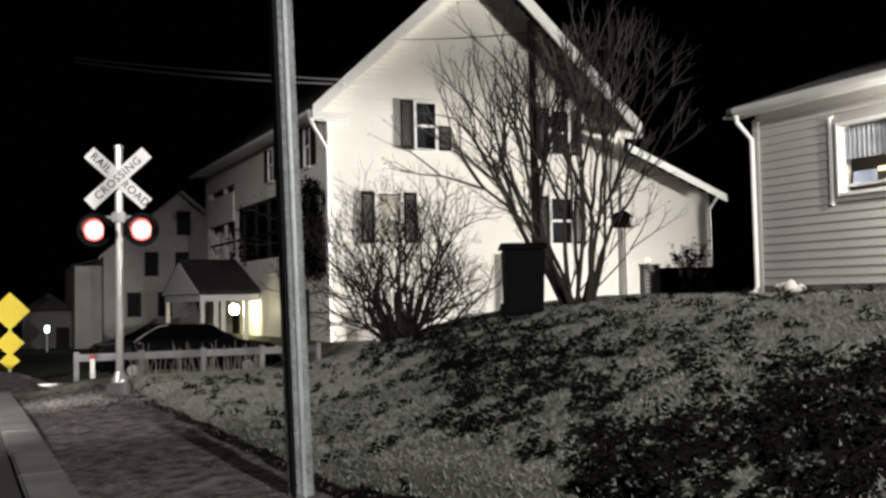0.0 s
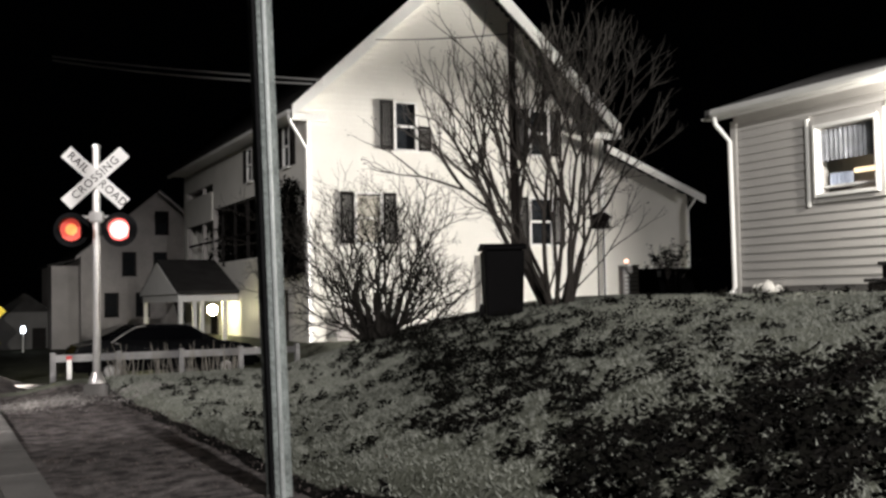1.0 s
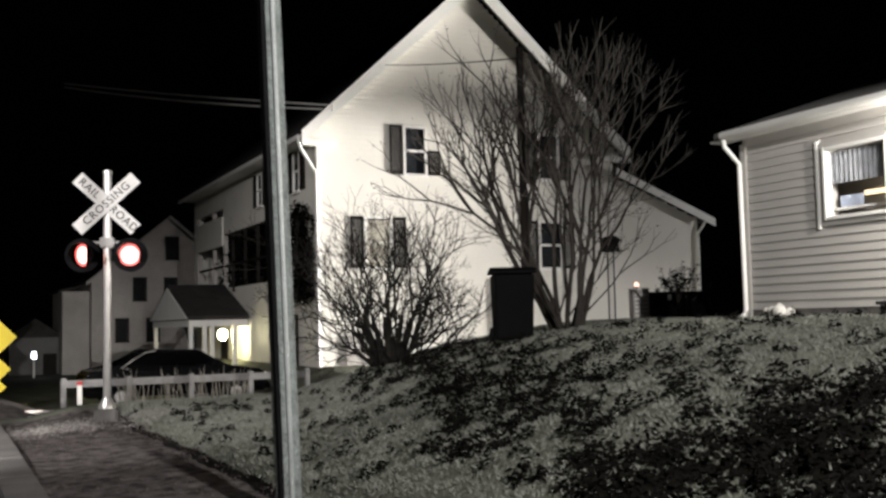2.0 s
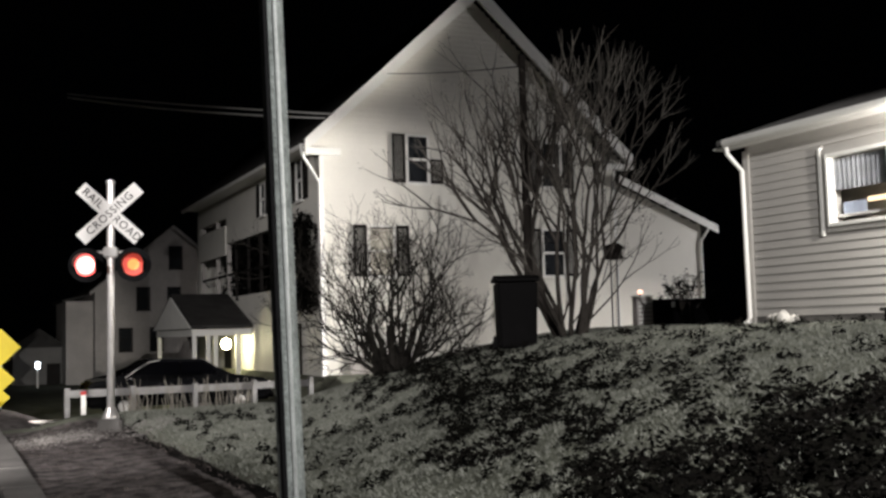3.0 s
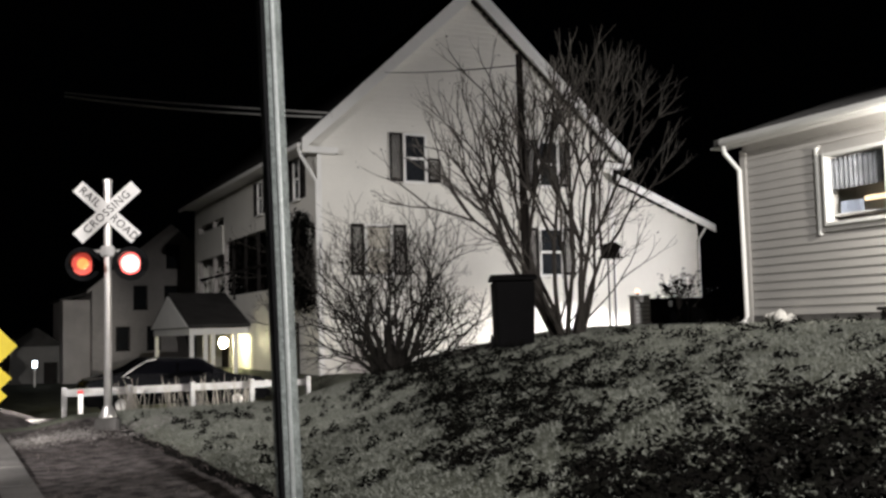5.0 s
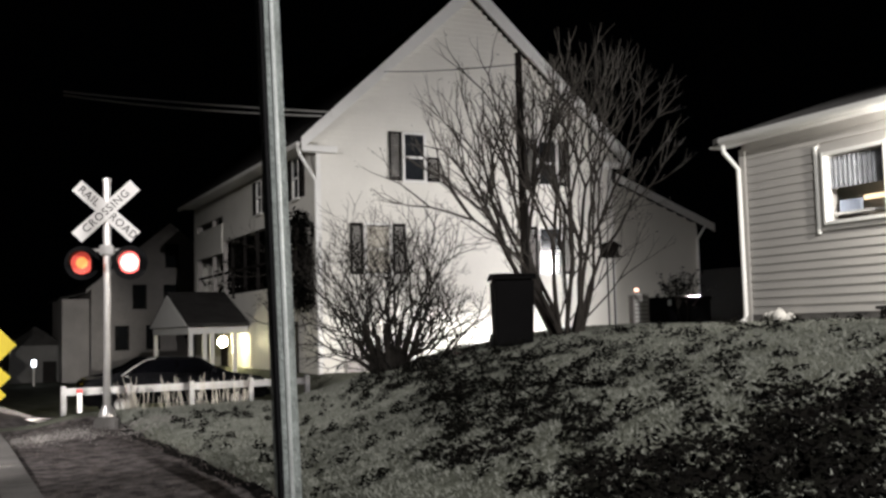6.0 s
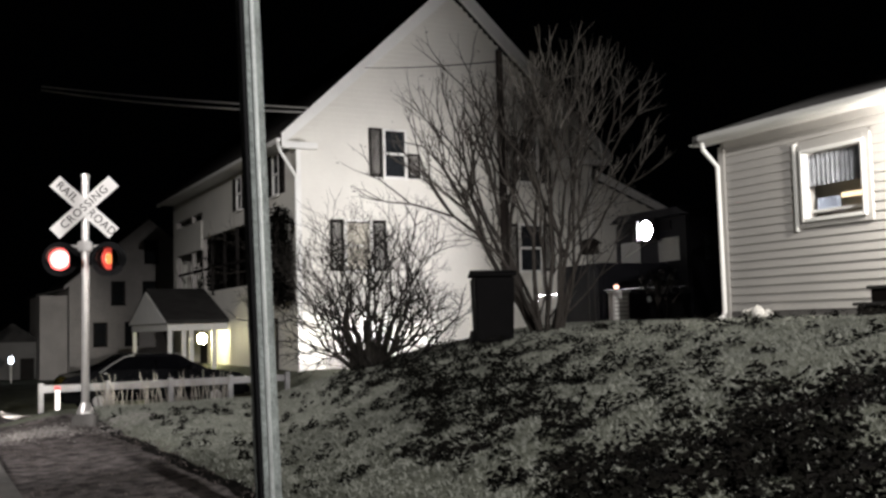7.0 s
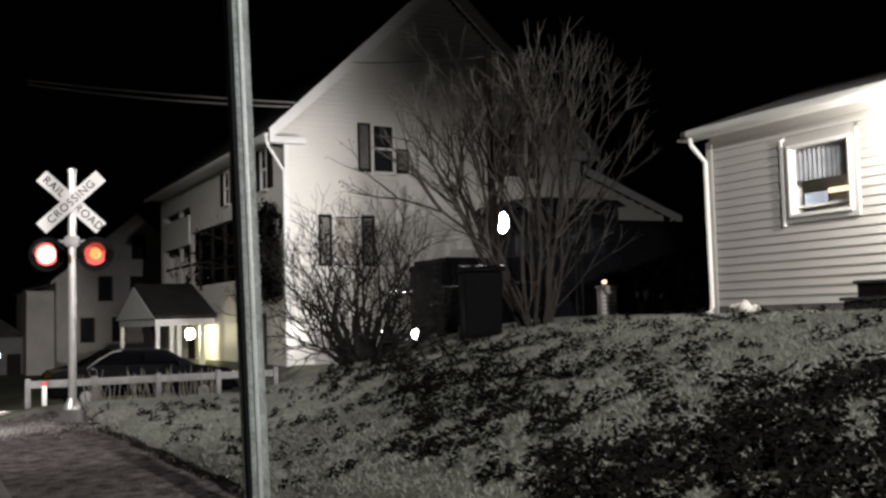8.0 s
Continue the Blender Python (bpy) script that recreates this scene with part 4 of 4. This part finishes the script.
def build_yard():
    h = thing("bird_house", pose(11.57, 16.4, ground_z(11.57, 16.4)), "dark bird house with a pitched roof on two thin poles", "bird house")
    for s in (-0.07, 0.07):
        part("pole", tube([(s, 0, -0.2), (s, 0, 1.4)], 0.016, 6), M_SHUTTER, h)
    part("box", box(-0.13, 0.13, -0.12, 0.12, 1.36, 1.54, bevel=0.006), M_DARKWOOD_SHADE, h)
    part("roof", prism([(-0.19, 1.53), (0.19, 1.53), (0, 1.64)], -0.17, 0.17, "y"), M_DARKWOOD_SHADE, h)
    part("perch_tray", box(-0.18, 0.18, -0.17, 0.17, 1.335, 1.358), M_DARKWOOD_SHADE, h)
    c = thing("equipment_cabinet", pose(13.1, 17.6, 1.22, 0, 0, -20), "pale louvred equipment cabinet with a small lamp on top", "cabinet")
    part("body", box(-0.17, 0.17, -0.17, 0.17, 0, 0.70, bevel=0.01), M_HOUSE2, c)
    for k in range(7):
        part("louvre", box(-0.14, 0.14, -0.188, -0.172, 0.06 + k * 0.085, 0.11 + k * 0.085), M_TRIM, c)
    part("top", box(-0.20, 0.20, -0.20, 0.20, 0.70, 0.73, bevel=0.008), M_TRIM, c)
    part("lamp_stem", tube([(-0.04, 0, 0.73), (-0.04, 0, 0.78)], 0.02, 8), M_BLACK, c)
    part("lamp_globe", tube([(-0.04, 0, 0.775), (-0.04, 0, 0.80), (-0.04, 0, 0.84), (-0.04, 0, 0.86)], [0.03, 0.055, 0.05, 0.02], 10), glow("warm_marker", (1.0, 0.55, 0.42), 2.5), c, "small glowing pinkish lamp")
    d = thing("storage_chest", pose(14.0, 17.9, 1.2, 0, 0, -20), "long low black storage chest behind the bank's crest", "chest")
    part("body", box(-0.55, 0.92, -0.3, 0.3, 0.0, 0.60, bevel=0.02), M_BLACK, d)
    part("lid", box(-0.59, 0.96, -0.33, 0.33, 0.60, 0.68, bevel=0.02), M_BLACK, d)
    part("hasp", box(-0.04, 0.04, -0.345, -0.335, 0.50, 0.62), M_GALV, d)
    rng = random.Random(2)
    st = thing("garden_stones", pose(10.02, 10.45, 1.30), "small heap of pale stones against the grey house", "stones")
    for k in range(6):
        bm = bmesh.new()
        bmesh.ops.create_icosphere(bm, subdivisions=2, radius=rng.uniform(0.05, 0.10))
        for v in bm.verts:
            v.co *= 1 + 0.35 * noise.noise(v.co * 14 + Vector((k, 0, 0)))
            v.co += Vector((rng.uniform(-0.004, 0.004), 0, 0))
        o = part("stone", bm, M_STONE, st, smooth=True)
        o.location = (rng.uniform(-0.06, 0.06), -0.18 + 0.07 * k, 0.04 + 0.05 * (k % 2))


# ---- locomotive ----
def build_locomotive():
    """Origin on the rails below the upper headlight; it faces -x."""
    loco = thing("locomotive", pose(12.8, TRACK_Y, RAIL_Z), "dark diesel locomotive with lit headlight and ditch lights", "locomotive")
    part("frame", box(-2.9, 14.6, -1.5, 1.5, 0.95, 1.25, bevel=0.03), M_LOCO, loco)
    part("pilot", prism([(-3.1, 0.15), (-2.9, 1.25), (-2.5, 1.25), (-2.5, 0.15)], -1.45, 1.45, "y"), M_LOCO, loco, "dark steel pilot plate")
    part("nose", box(-2.4, -0.15, -0.95, 0.95, 1.25, 2.95, bevel=0.12), M_LOCO, loco, "low short hood")
    part("cab", box(-0.15, 2.1, -1.5, 1.5, 1.25, 4.15, bevel=0.06), M_LOCO, loco)
    part("cab_roof", prism([(-1.58, 4.14), (-1.2, 4.34), (1.2, 4.34), (1.58, 4.14)], -0.25, 2.25, "x"), M_LOCO, loco)
    for s in (-1, 1):
        part("windshield", box(-0.175, -0.152, s * 0.78 - 0.42, s * 0.78 + 0.42, 3.0, 3.6, bevel=0.01), M_GLASS, loco)
        part("side_window", box(0.35, 1.6, s * 1.51 - 0.01, s * 1.51 + 0.01, 3.0, 3.6), M_GLASS, loco)
        part("number_board", box(-0.2, -0.16, s * 0.62 - 0.26, s * 0.62 + 0.26, 3.78, 4.02), M_BLACK, loco)
        part("handrail", tube([(-2.7, s * 1.42, 1.25), (-2.7, s * 1.42, 2.25), (-0.25, s * 1.42, 2.35)], 0.02, 6), M_LOCO, loco)
        part("handrail", tube([(2.2, s * 1.42, 2.3), (14.4, s * 1.42, 2.3), (14.4, s * 1.42, 1.25)], 0.02, 6), M_LOCO, loco)
        for k in range(3):
            part("step", box(-2.75, -2.45, s * 1.5 - 0.1, s * 1.5 + 0.1, 0.3 + k * 0.3, 0.33 + k * 0.3), M_BLACK, loco)
        for bx in (0.9, 3.1, 9.4, 11.6):
            part("wheel", tube([(bx, s * 0.68, 0.51), (bx, s * 0.82, 0.51)], 0.5, 24), M_RAIL, loco)
    part("long_hood", box(2.1, 14.2, -0.9, 0.9, 1.25, 3.9, bevel=0.12), M_LOCO, loco)
    for k in range(7):
        part("hood_door", box(2.6 + k * 1.6, 4.1 + k * 1.6, -0.925, -0.902, 1.45, 3.2, bevel=0.008), M_LOCO, loco)
    for k in range(3):
        part("radiator_fan", tube([(8.5 + k * 1.7, 0, 3.88), (8.5 + k * 1.7, 0, 4.08)], 0.65, 20), M_BLACK, loco)
    part("exhaust_stack", box(6.2, 6.8, -0.2, 0.2, 3.88, 4.2, bevel=0.02), M_BLACK, loco)
    part("fuel_tank", box(4.6, 8.0, -1.3, 1.3, 0.25, 0.94, bevel=0.1), M_LOCO, loco)
    part("coupler", box(-3.5, -3.05, -0.12, 0.12, 0.7, 0.95, bevel=0.04), M_BLACK, loco)
    for bx in (2.0, 10.5):
        part("truck_frame", box(bx - 1.9, bx + 1.9, -1.05, -0.86, 0.35, 0.75, bevel=0.05), M_BLACK, loco)
    # headlight; its narrow beam comes from an added hidden lamp in a deep barrel
    hz = 3.84
    head = part("headlight_case", box(-0.295, -0.152, -0.42, 0.38, hz - 0.30, hz + 0.30, bevel=0.02), M_BLACK, loco)
    part("headlight_lens", lens_dome(-0.30, -0.05, hz, 0.23, 0.035), M_HEAD, head, "glaring white headlight lens")
    part("headlight_rim", tube([(-0.27, -0.05, hz), (-0.315, -0.05, hz)], 0.25, 20, caps=False), M_BLACK, head)
    # plate added to cut the headlight's spill off across the house wall
    part("headlight_shield", box(-0.385, -0.30, 0.205, 0.213, hz - 0.26, hz + 0.26), M_BLACK, head)
    # emitter added out of sight beside the nose to light the house wall
    barrel = new("hidden_house_beam")
    barrel.parent, barrel.matrix_basis = loco, pose(-0.6, 1.2, 1.95, 0, 0, -6.5)
    for y0, y1, z0, z1 in ((-0.07, -0.062, -0.26, 0.46), (0.062, 0.07, -0.26, 0.46), (-0.062, 0.062, 0.452, 0.46), (-0.062, 0.062, -0.135, -0.127)):
        part("barrel_side", box(-0.95, 0.03, y0, y1, max(z0, -0.135), z1), M_BLACK, barrel)
    part("beam_disc", face_disc(-0.01, 0, 0, 0.058, -1), M_BEAM, barrel)
    part("barrel_end", box(0.0, 0.05, -0.09, 0.09, -0.134, 0.48), M_BLACK, barrel)
    for s in (-1, 1):
        d = part("ditch_light", box(-3.08, -2.92, s * 0.82 - 0.14, s * 0.82 + 0.14, 1.12, 1.42, bevel=0.02), M_BLACK, loco)
        part("ditch_lens", lens_dome(-3.085, s * 0.82, 1.27, 0.12, 0.07), M_DITCH, d, "bright ditch light lens")
    # unseen flat-beam lamp added on the pilot's house side to brighten the lower wall
    slot = new("wall_fill_lamp")
    slot.parent, slot.matrix_basis = loco, pose(-3.12, 1.15, 1.25, 0, 0, -45)
    part("lamp_strip", prism([(-0.1, -0.015), (0.1, -0.015), (0.1, 0.015), (-0.1, 0.015)], -0.004, 0.0, "x"), M_SLOT, slot)
    part("visor", box(-0.2, 0.01, -0.12, 0.12, 0.021, 0.029), M_BLACK, slot)
    part("visor", box(-0.2, 0.01, -0.12, 0.12, -0.027, -0.019), M_BLACK, slot)
    part("side_plate", box(-0.2, 0.01, -0.128, -0.12, -0.027, 0.029), M_BLACK, slot)
    part("side_plate", box(-0.2, 0.01, 0.12, 0.128, -0.027, 0.029), M_BLACK, slot)
    part("back_plate", box(0.01, 0.02, -0.128, 0.128, -0.027, 0.029), M_BLACK, slot)
    return loco


def lens_dome(x, y, z, r, depth, sides=24, rows=5):
    """A bulging lens that faces -x."""
    bm = bmesh.new()
    rings = []
    for i in range(rows):
        a = i / rows * math.pi / 2
        rings.append([bm.verts.new((x - depth * math.sin(a), y + r * math.cos(a) * math.cos(2 * math.pi * k / sides), z + r * math.cos(a) * math.sin(2 * math.pi * k / sides))) for k in range(sides)])
    tip = bm.verts.new((x - depth, y, z))
    for p, q in zip(rings, rings[1:]):
        for k in range(sides):
            bm.faces.new((p[k], p[(k + 1) % sides], q[(k + 1) % sides], q[k]))
    for k in range(sides):
        bm.faces.new((rings[-1][k], rings[-1][(k + 1) % sides], tip))
    return bm


def face_disc(x, y, z, r, facing, sides=20):
    bm = bmesh.new()
    ring = [bm.verts.new((x, y + r * math.cos(2 * math.pi * k / sides), z + r * math.sin(2 * math.pi * k / sides))) for k in range(sides)]
    bm.faces.new(ring)
    return bm


# ---- beyond the track ----
def build_fence():
    f = thing("low_fence", pose(0, 0, 0), "low white board fence beyond the railroad track", "fence")
    y = 25.2
    xs = [2.5 + 1.46 * k for k in range(5)]
    for x in xs:
        part("post", box(x - 0.06, x + 0.06, y - 0.06, y + 0.06, -0.85, 0.26 + 0.03 * math.sin(x * 9), bevel=0.01), M_FENCE, f)
    for x0, x1 in zip(xs, xs[1:]):
        part("rail", box(x0 + 0.06, x1 - 0.06, y - 0.03, y + 0.01, 0.02, 0.19, bevel=0.006), M_FENCE, f)
        part("rail", box(x0 + 0.06, x1 - 0.06, y - 0.03, y + 0.01, -0.62, -0.52, bevel=0.006), M_FENCE, f)
    rng = random.Random(6)
    stalks = thing("dry_stalks", pose(4.9, 24.6, -0.45), "pale dry weed stalks before the white fence", "weeds", kind="stuff")
    bm = bmesh.new()
    for k in range(85):
        x, yy, t = rng.uniform(-1.2, 1.7), rng.uniform(-0.3, 0.4), rng.uniform(-0.28, 0.16)
        h = rng.uniform(0.4, 0.9)
        tube([(x, yy, -0.1), (x + t * 0.5, yy, h * 0.5), (x + t, yy, h)], [0.014, 0.01, 0.004], 4, bm)
    part("stalks", bm, M_STALK, stalks)


def build_car(name, at, turn, paint, label):
    car = thing(name, pose(*at, 0, 0, turn), label, "car")
    prof = [(-2.2, 0.3), (2.2, 0.3), (2.25, 0.6), (2.1, 0.85), (1.2, 0.95), (0.55, 1.38), (-0.75, 1.42), (-1.5, 1.0), (-2.15, 0.92), (-2.28, 0.6)]
    bm = prism(prof, -0.85, 0.85, "y")
    for v in bm.verts:
        if v.co.z > 1.1:
            v.co.y *= 0.78
    bmesh.ops.bevel(bm, geom=bm.edges[:], offset=0.05, segments=2, affect="EDGES")
    part("body", bm, paint, car)
    for s in (-1, 1):
        w = prism([(1.0, 0.98), (0.5, 1.32), (-0.02, 1.33), (-0.02, 0.98)], s * 0.80 - 0.02, s * 0.80 + 0.02, "y")
        part("side_window", w, M_CARGLASS, car)
        w = prism([(-0.08, 0.98), (-0.08, 1.34), (-0.72, 1.33), (-1.3, 0.98)], s * 0.80 - 0.02, s * 0.80 + 0.02, "y")
        part("side_window", w, M_CARGLASS, car)
        for x in (-1.4, 1.4):
            wheel = part("wheel", tube([(x, s * 0.74, 0.32), (x, s * 0.88, 0.32)], 0.32, 20), M_RUBBER, car)
            part("rim", tube([(x, s * 0.86, 0.32), (x, s * 0.893, 0.32)], [0.16, 0.13], 14), M_ALU, wheel, "silver wheel rim")
        # short bright arc modelled in place of the glint along the rear window
        arc = [(-0.55, 1.385), (-0.78, 1.35), (-1.1, 1.17), (-1.36, 0.99), (-1.2, 0.965)]
        part("window_glint", tube([(x, s * (0.825 - 0.12 * (z - 0.97)), z) for x, z in arc], 0.014, 6), M_ALU, car, "bright metal arc standing in for a glint on the window edge")
        part("headlight", box(2.12, 2.26, s * 0.6 - 0.2, s * 0.6 + 0.2, 0.62, 0.76, bevel=0.02), M_SIGNWHITE, car)
        part("mirror", box(0.75, 0.9, s * 0.95 - 0.08, s * 0.95 + 0.08, 0.98, 1.1, bevel=0.02), paint, car)
    part("bumper", box(2.15, 2.32, -0.8, 0.8, 0.35, 0.52, bevel=0.03), paint, car)


def build_porch():
    p = thing("porch", pose(0, 0, 0), "lit white porch with small gable and dark shingle roof", "porch")
    x0, x1, y0, y1, ez, rz = 7.35, 9.36, 34.6, 41.0, 1.62, 2.8
    ym = (y0 + y1) / 2
    gz = -0.95
    part("floor", box(x0, x1, y0, y1, gz, gz + 0.22), M_CONCRETE, p)
    for sgn in (1, -1):
        ya = y0 - 0.25 if sgn == 1 else y1 + 0.25
        part("roof", prism([(ya, ez), (ym, rz), (ym, rz + 0.1), (ya, ez + 0.1)], x0 - 0.06, x1, "x"), M_SHINGLE, p)
    part("gable", prism([(y0 - 0.15, ez), (y1 + 0.15, ez), (ym, rz - 0.03)], x0 - 0.10, x0, "x"), M_TRIM, p, "white boarded gable")
    part("beam", box(x0, x1, y0 - 0.04, y0 + 0.14, ez - 0.26, ez - 0.02), M_TRIM, p)
    part("beam", box(x0, x0 + 0.18, y0 + 0.15, y1, ez - 0.26, ez - 0.02), M_TRIM, p)
    part("porch_ceiling", box(x0 + 0.19, x1, y0 + 0.15, y1, ez - 0.10, ez - 0.06), M_TRIM, p)
    for x, y in ((x0 + 0.09, y0 + 0.06), (x0 + 0.55, y0 + 0.06), (x0 + 0.80, y0 + 0.06), (x1 - 0.45, y0 + 0.06), (x0 + 0.09, y1 - 0.1)):
        part("post", box(x - 0.07, x + 0.07, y - 0.07, y + 0.07, gz + 0.22, ez - 0.26, bevel=0.012), M_TRIM, p)
    part("door", box(x1 - 0.04, x1 + 0.01, ym - 0.45, ym + 0.45, gz + 0.22, gz + 2.2), M_SHUTTER, p)
    l = thing("porch_lamp", pose(8.62, 35.1, 1.10), "bright yellowish globe lamp under the porch ceiling", "lamp")
    part("globe", tube([(0, 0, -0.2), (0, 0, -0.1), (0, 0, 0.06), (0, 0, 0.14)], [0.07, 0.15, 0.15, 0.07], 16), M_LAMP, l)
    part("ceiling_mount", tube([(0, 0, 0.1), (0, 0, 0.42)], 0.03, 8), M_BLACK, l)


def build_far_houses():
    h = thing("old_house", pose(11.2, 57.5, -1.6), "dim grey gabled clapboard house across the street", "house")
    w, d, ez, rise = 4.1, 8.0, 5.6, 3.4
    part("wall", prism([(-w, 0), (w, 0), (w, ez), (0, ez + rise), (-w, ez)], 0, d, "y"), M_HOUSE2, h)
    edge = lambda z: (-w if z < ez else -(ez + rise - z) * w / rise, w if z < ez else (ez + rise - z) * w / rise)
    spots = ((-1.6, 4.5), (0.05, 4.5), (-2.53, 2.3), (-0.9, 2.3), (0.15, 6.75), (1.9, 4.5))
    gaps = [(x - 0.36, x + 0.36, z - 0.06, z + 1.22) for x, z in spots]
    lap_siding("clapboard", h, M_HOUSE2, edge, 0.4, ez + rise - 0.2, 0.2, lambda r, o, z: (r, o, z), openings=gaps)
    for s in (-1, 1):
        part("roof", prism([(s * (w + 0.3), ez - 0.23), (0, ez + rise + 0.02), (0, ez + rise + 0.16), (s * (w + 0.3), ez - 0.09)], -0.3, d + 0.3, "y"), M_SHINGLE, h)
        part("rake_board", prism([(s * (w + 0.3), ez - 0.33), (0, ez + rise - 0.08), (0, ez + rise + 0.1), (s * (w + 0.3), ez - 0.15)], -0.33, -0.303, "y"), M_HOUSE2, h)
    for x, z in spots:
        window(h, 0.6, 1.15, pose(x, 0, z), False, False, trim=M_SHUTTER)
    part("annex_wall", box(-5.5, -4.13, 0.6, 6.0, 0, 5.0), M_HOUSE2, h)
    part("annex_roof", prism([(-5.7, 4.95), (-4.14, 5.3), (-4.14, 5.42), (-5.7, 5.07)], 0.4, 6.2, "y"), M_SHINGLE, h)
    g = thing("small_house", pose(4.2, 60.0, -2.0), "small dim pale house far down the street", "house")
    part("wall", box(-1.0, 1.6, 0, 6, 0, 3.0), M_SMALLHOUSE, g)
    part("roof", prism([(-1.2, 2.98), (0.3, 4.0), (1.8, 2.98)], -0.3, 6.2, "y"), M_SHINGLE, g)
    part("door", box(0.7, 1.4, -0.03, 0.02, 0.1, 2.1), M_SHUTTER, g)
    part("porch_step", box(-0.8, 1.5, -1.2, -0.05, 0, 0.3), M_CONCRETE, g)
    q = thing("yard_lamp", pose(4.15, 56.0, -1.8), "small cold-white yard lamp on a thin post", "lamp")
    part("post", tube([(0, 0, 0), (0, 0, 1.75)], 0.05, 8), M_TRIM, q)
    part("lantern", box(-0.10, 0.10, -0.09, 0.09, 1.75, 2.08, bevel=0.03), M_BLUELAMP, q)
    rng = random.Random(77)
    for k, (x, y, z, s) in enumerate(((11.8, 52.0, -1.5, 1.0), (13.2, 54, -1.5, 1.2), (3.0, 66, -2, 1.1))):
        stems = [(rng.uniform(-0.4, 0.4), rng.uniform(-0.4, 0.4), 1.6 * s, 0.1) for i in range(4)]
        shrub("street_tree", (x, y, z), "dim bare street tree in the dark", "tree", stems, 90 + k, 0, depth=2)


def build_sign():
    s = thing("warning_sign", pose(1.42, 33.0, -1.0, 0, 0, -4), "stack of yellow diamond warning signs on a white post", "road sign")
    part("post", tube([(0, 0.02, 0), (0, 0.02, 2.5)], 0.05, 10), M_TRIM, s)
    for z, r in ((2.18, 0.56), (1.24, 0.40), (0.72, 0.28)):
        part("diamond", prism([(-r, z), (0, z - r), (r, z), (0, z + r)], -0.05 - 0.01 * (z > 2) - 0.01 * (z > 1), -0.044 - 0.01 * (z > 2) - 0.01 * (z > 1), "y"), M_YELLOW, s, "bright yellow reflective diamond plate")
    k = thing("marker_post", pose(2.75, 24.3, -0.5), "short white marker post with a red cap", "post")
    part("shaft", box(-0.05, 0.05, -0.05, 0.05, -0.2, 0.62, bevel=0.01), M_TRIM, k)
    part("cap", box(-0.06, 0.06, -0.06, 0.06, 0.62, 0.70, bevel=0.01), material("red_cap", (0.5, 0.05, 0.05), 0.5), k)


build_ground()
build_road()
build_track()
build_gravel_apron()
build_cream_house()
build_grey_house()
build_signal()
build_poles()
build_plants()
build_bin()
build_yard()
LOCO = build_locomotive()
build_fence()
build_car("parked_car", (5.22, 26.5, -0.585), 0, M_CAR, "dark parked sedan with bright hub caps behind the fence")
build_porch()
build_far_houses()
build_sign()
build_vine()
build_verge_litter()
build_fill_lamp_posts()
build_leaf_litter()
build_grass()


# ---- what moves ----
def motions():
    path = [(0.0, 44.3), (1.0, 41.4), (2.0, 38.0), (3.0, 33.6), (4.0, 29.1), (5.0, 24.75), (6.0, 20.85), (6.5, 18.92), (7.0, 16.99), (7.5, 15.02), (8.0, 13.05)]
    walk(LOCO, [(t, pose(x, TRACK_Y, RAIL_Z)) for t, x in path])
    beat = 0.648
    for side, lens in LENSES:
        rows, angle = [(0.0, pose(0, 0, 0))], 0.0
        lit = True
        for k in range(0, 13):
            change = k * beat
            turn_on = (k % 2 == 0) == (side < 0)
            if turn_on == lit:
                continue
            t0 = max(0.03, change - 0.10 if turn_on else change + 0.07)
            for i in range(4):
                tt = t0 + (i - 1.5) * 0.034
                if tt <= rows[-1][0] + 0.02:
                    tt = rows[-1][0] + 0.034
                if tt < 8.0:
                    rows.append((tt, pose(0, 0, 0, 0, 0, angle + 60 * i)))
            angle += 180
            lit = turn_on
        rows.append((8.0, pose(0, 0, 0, 0, 0, angle)))
        walk(lens, rows)


motions()
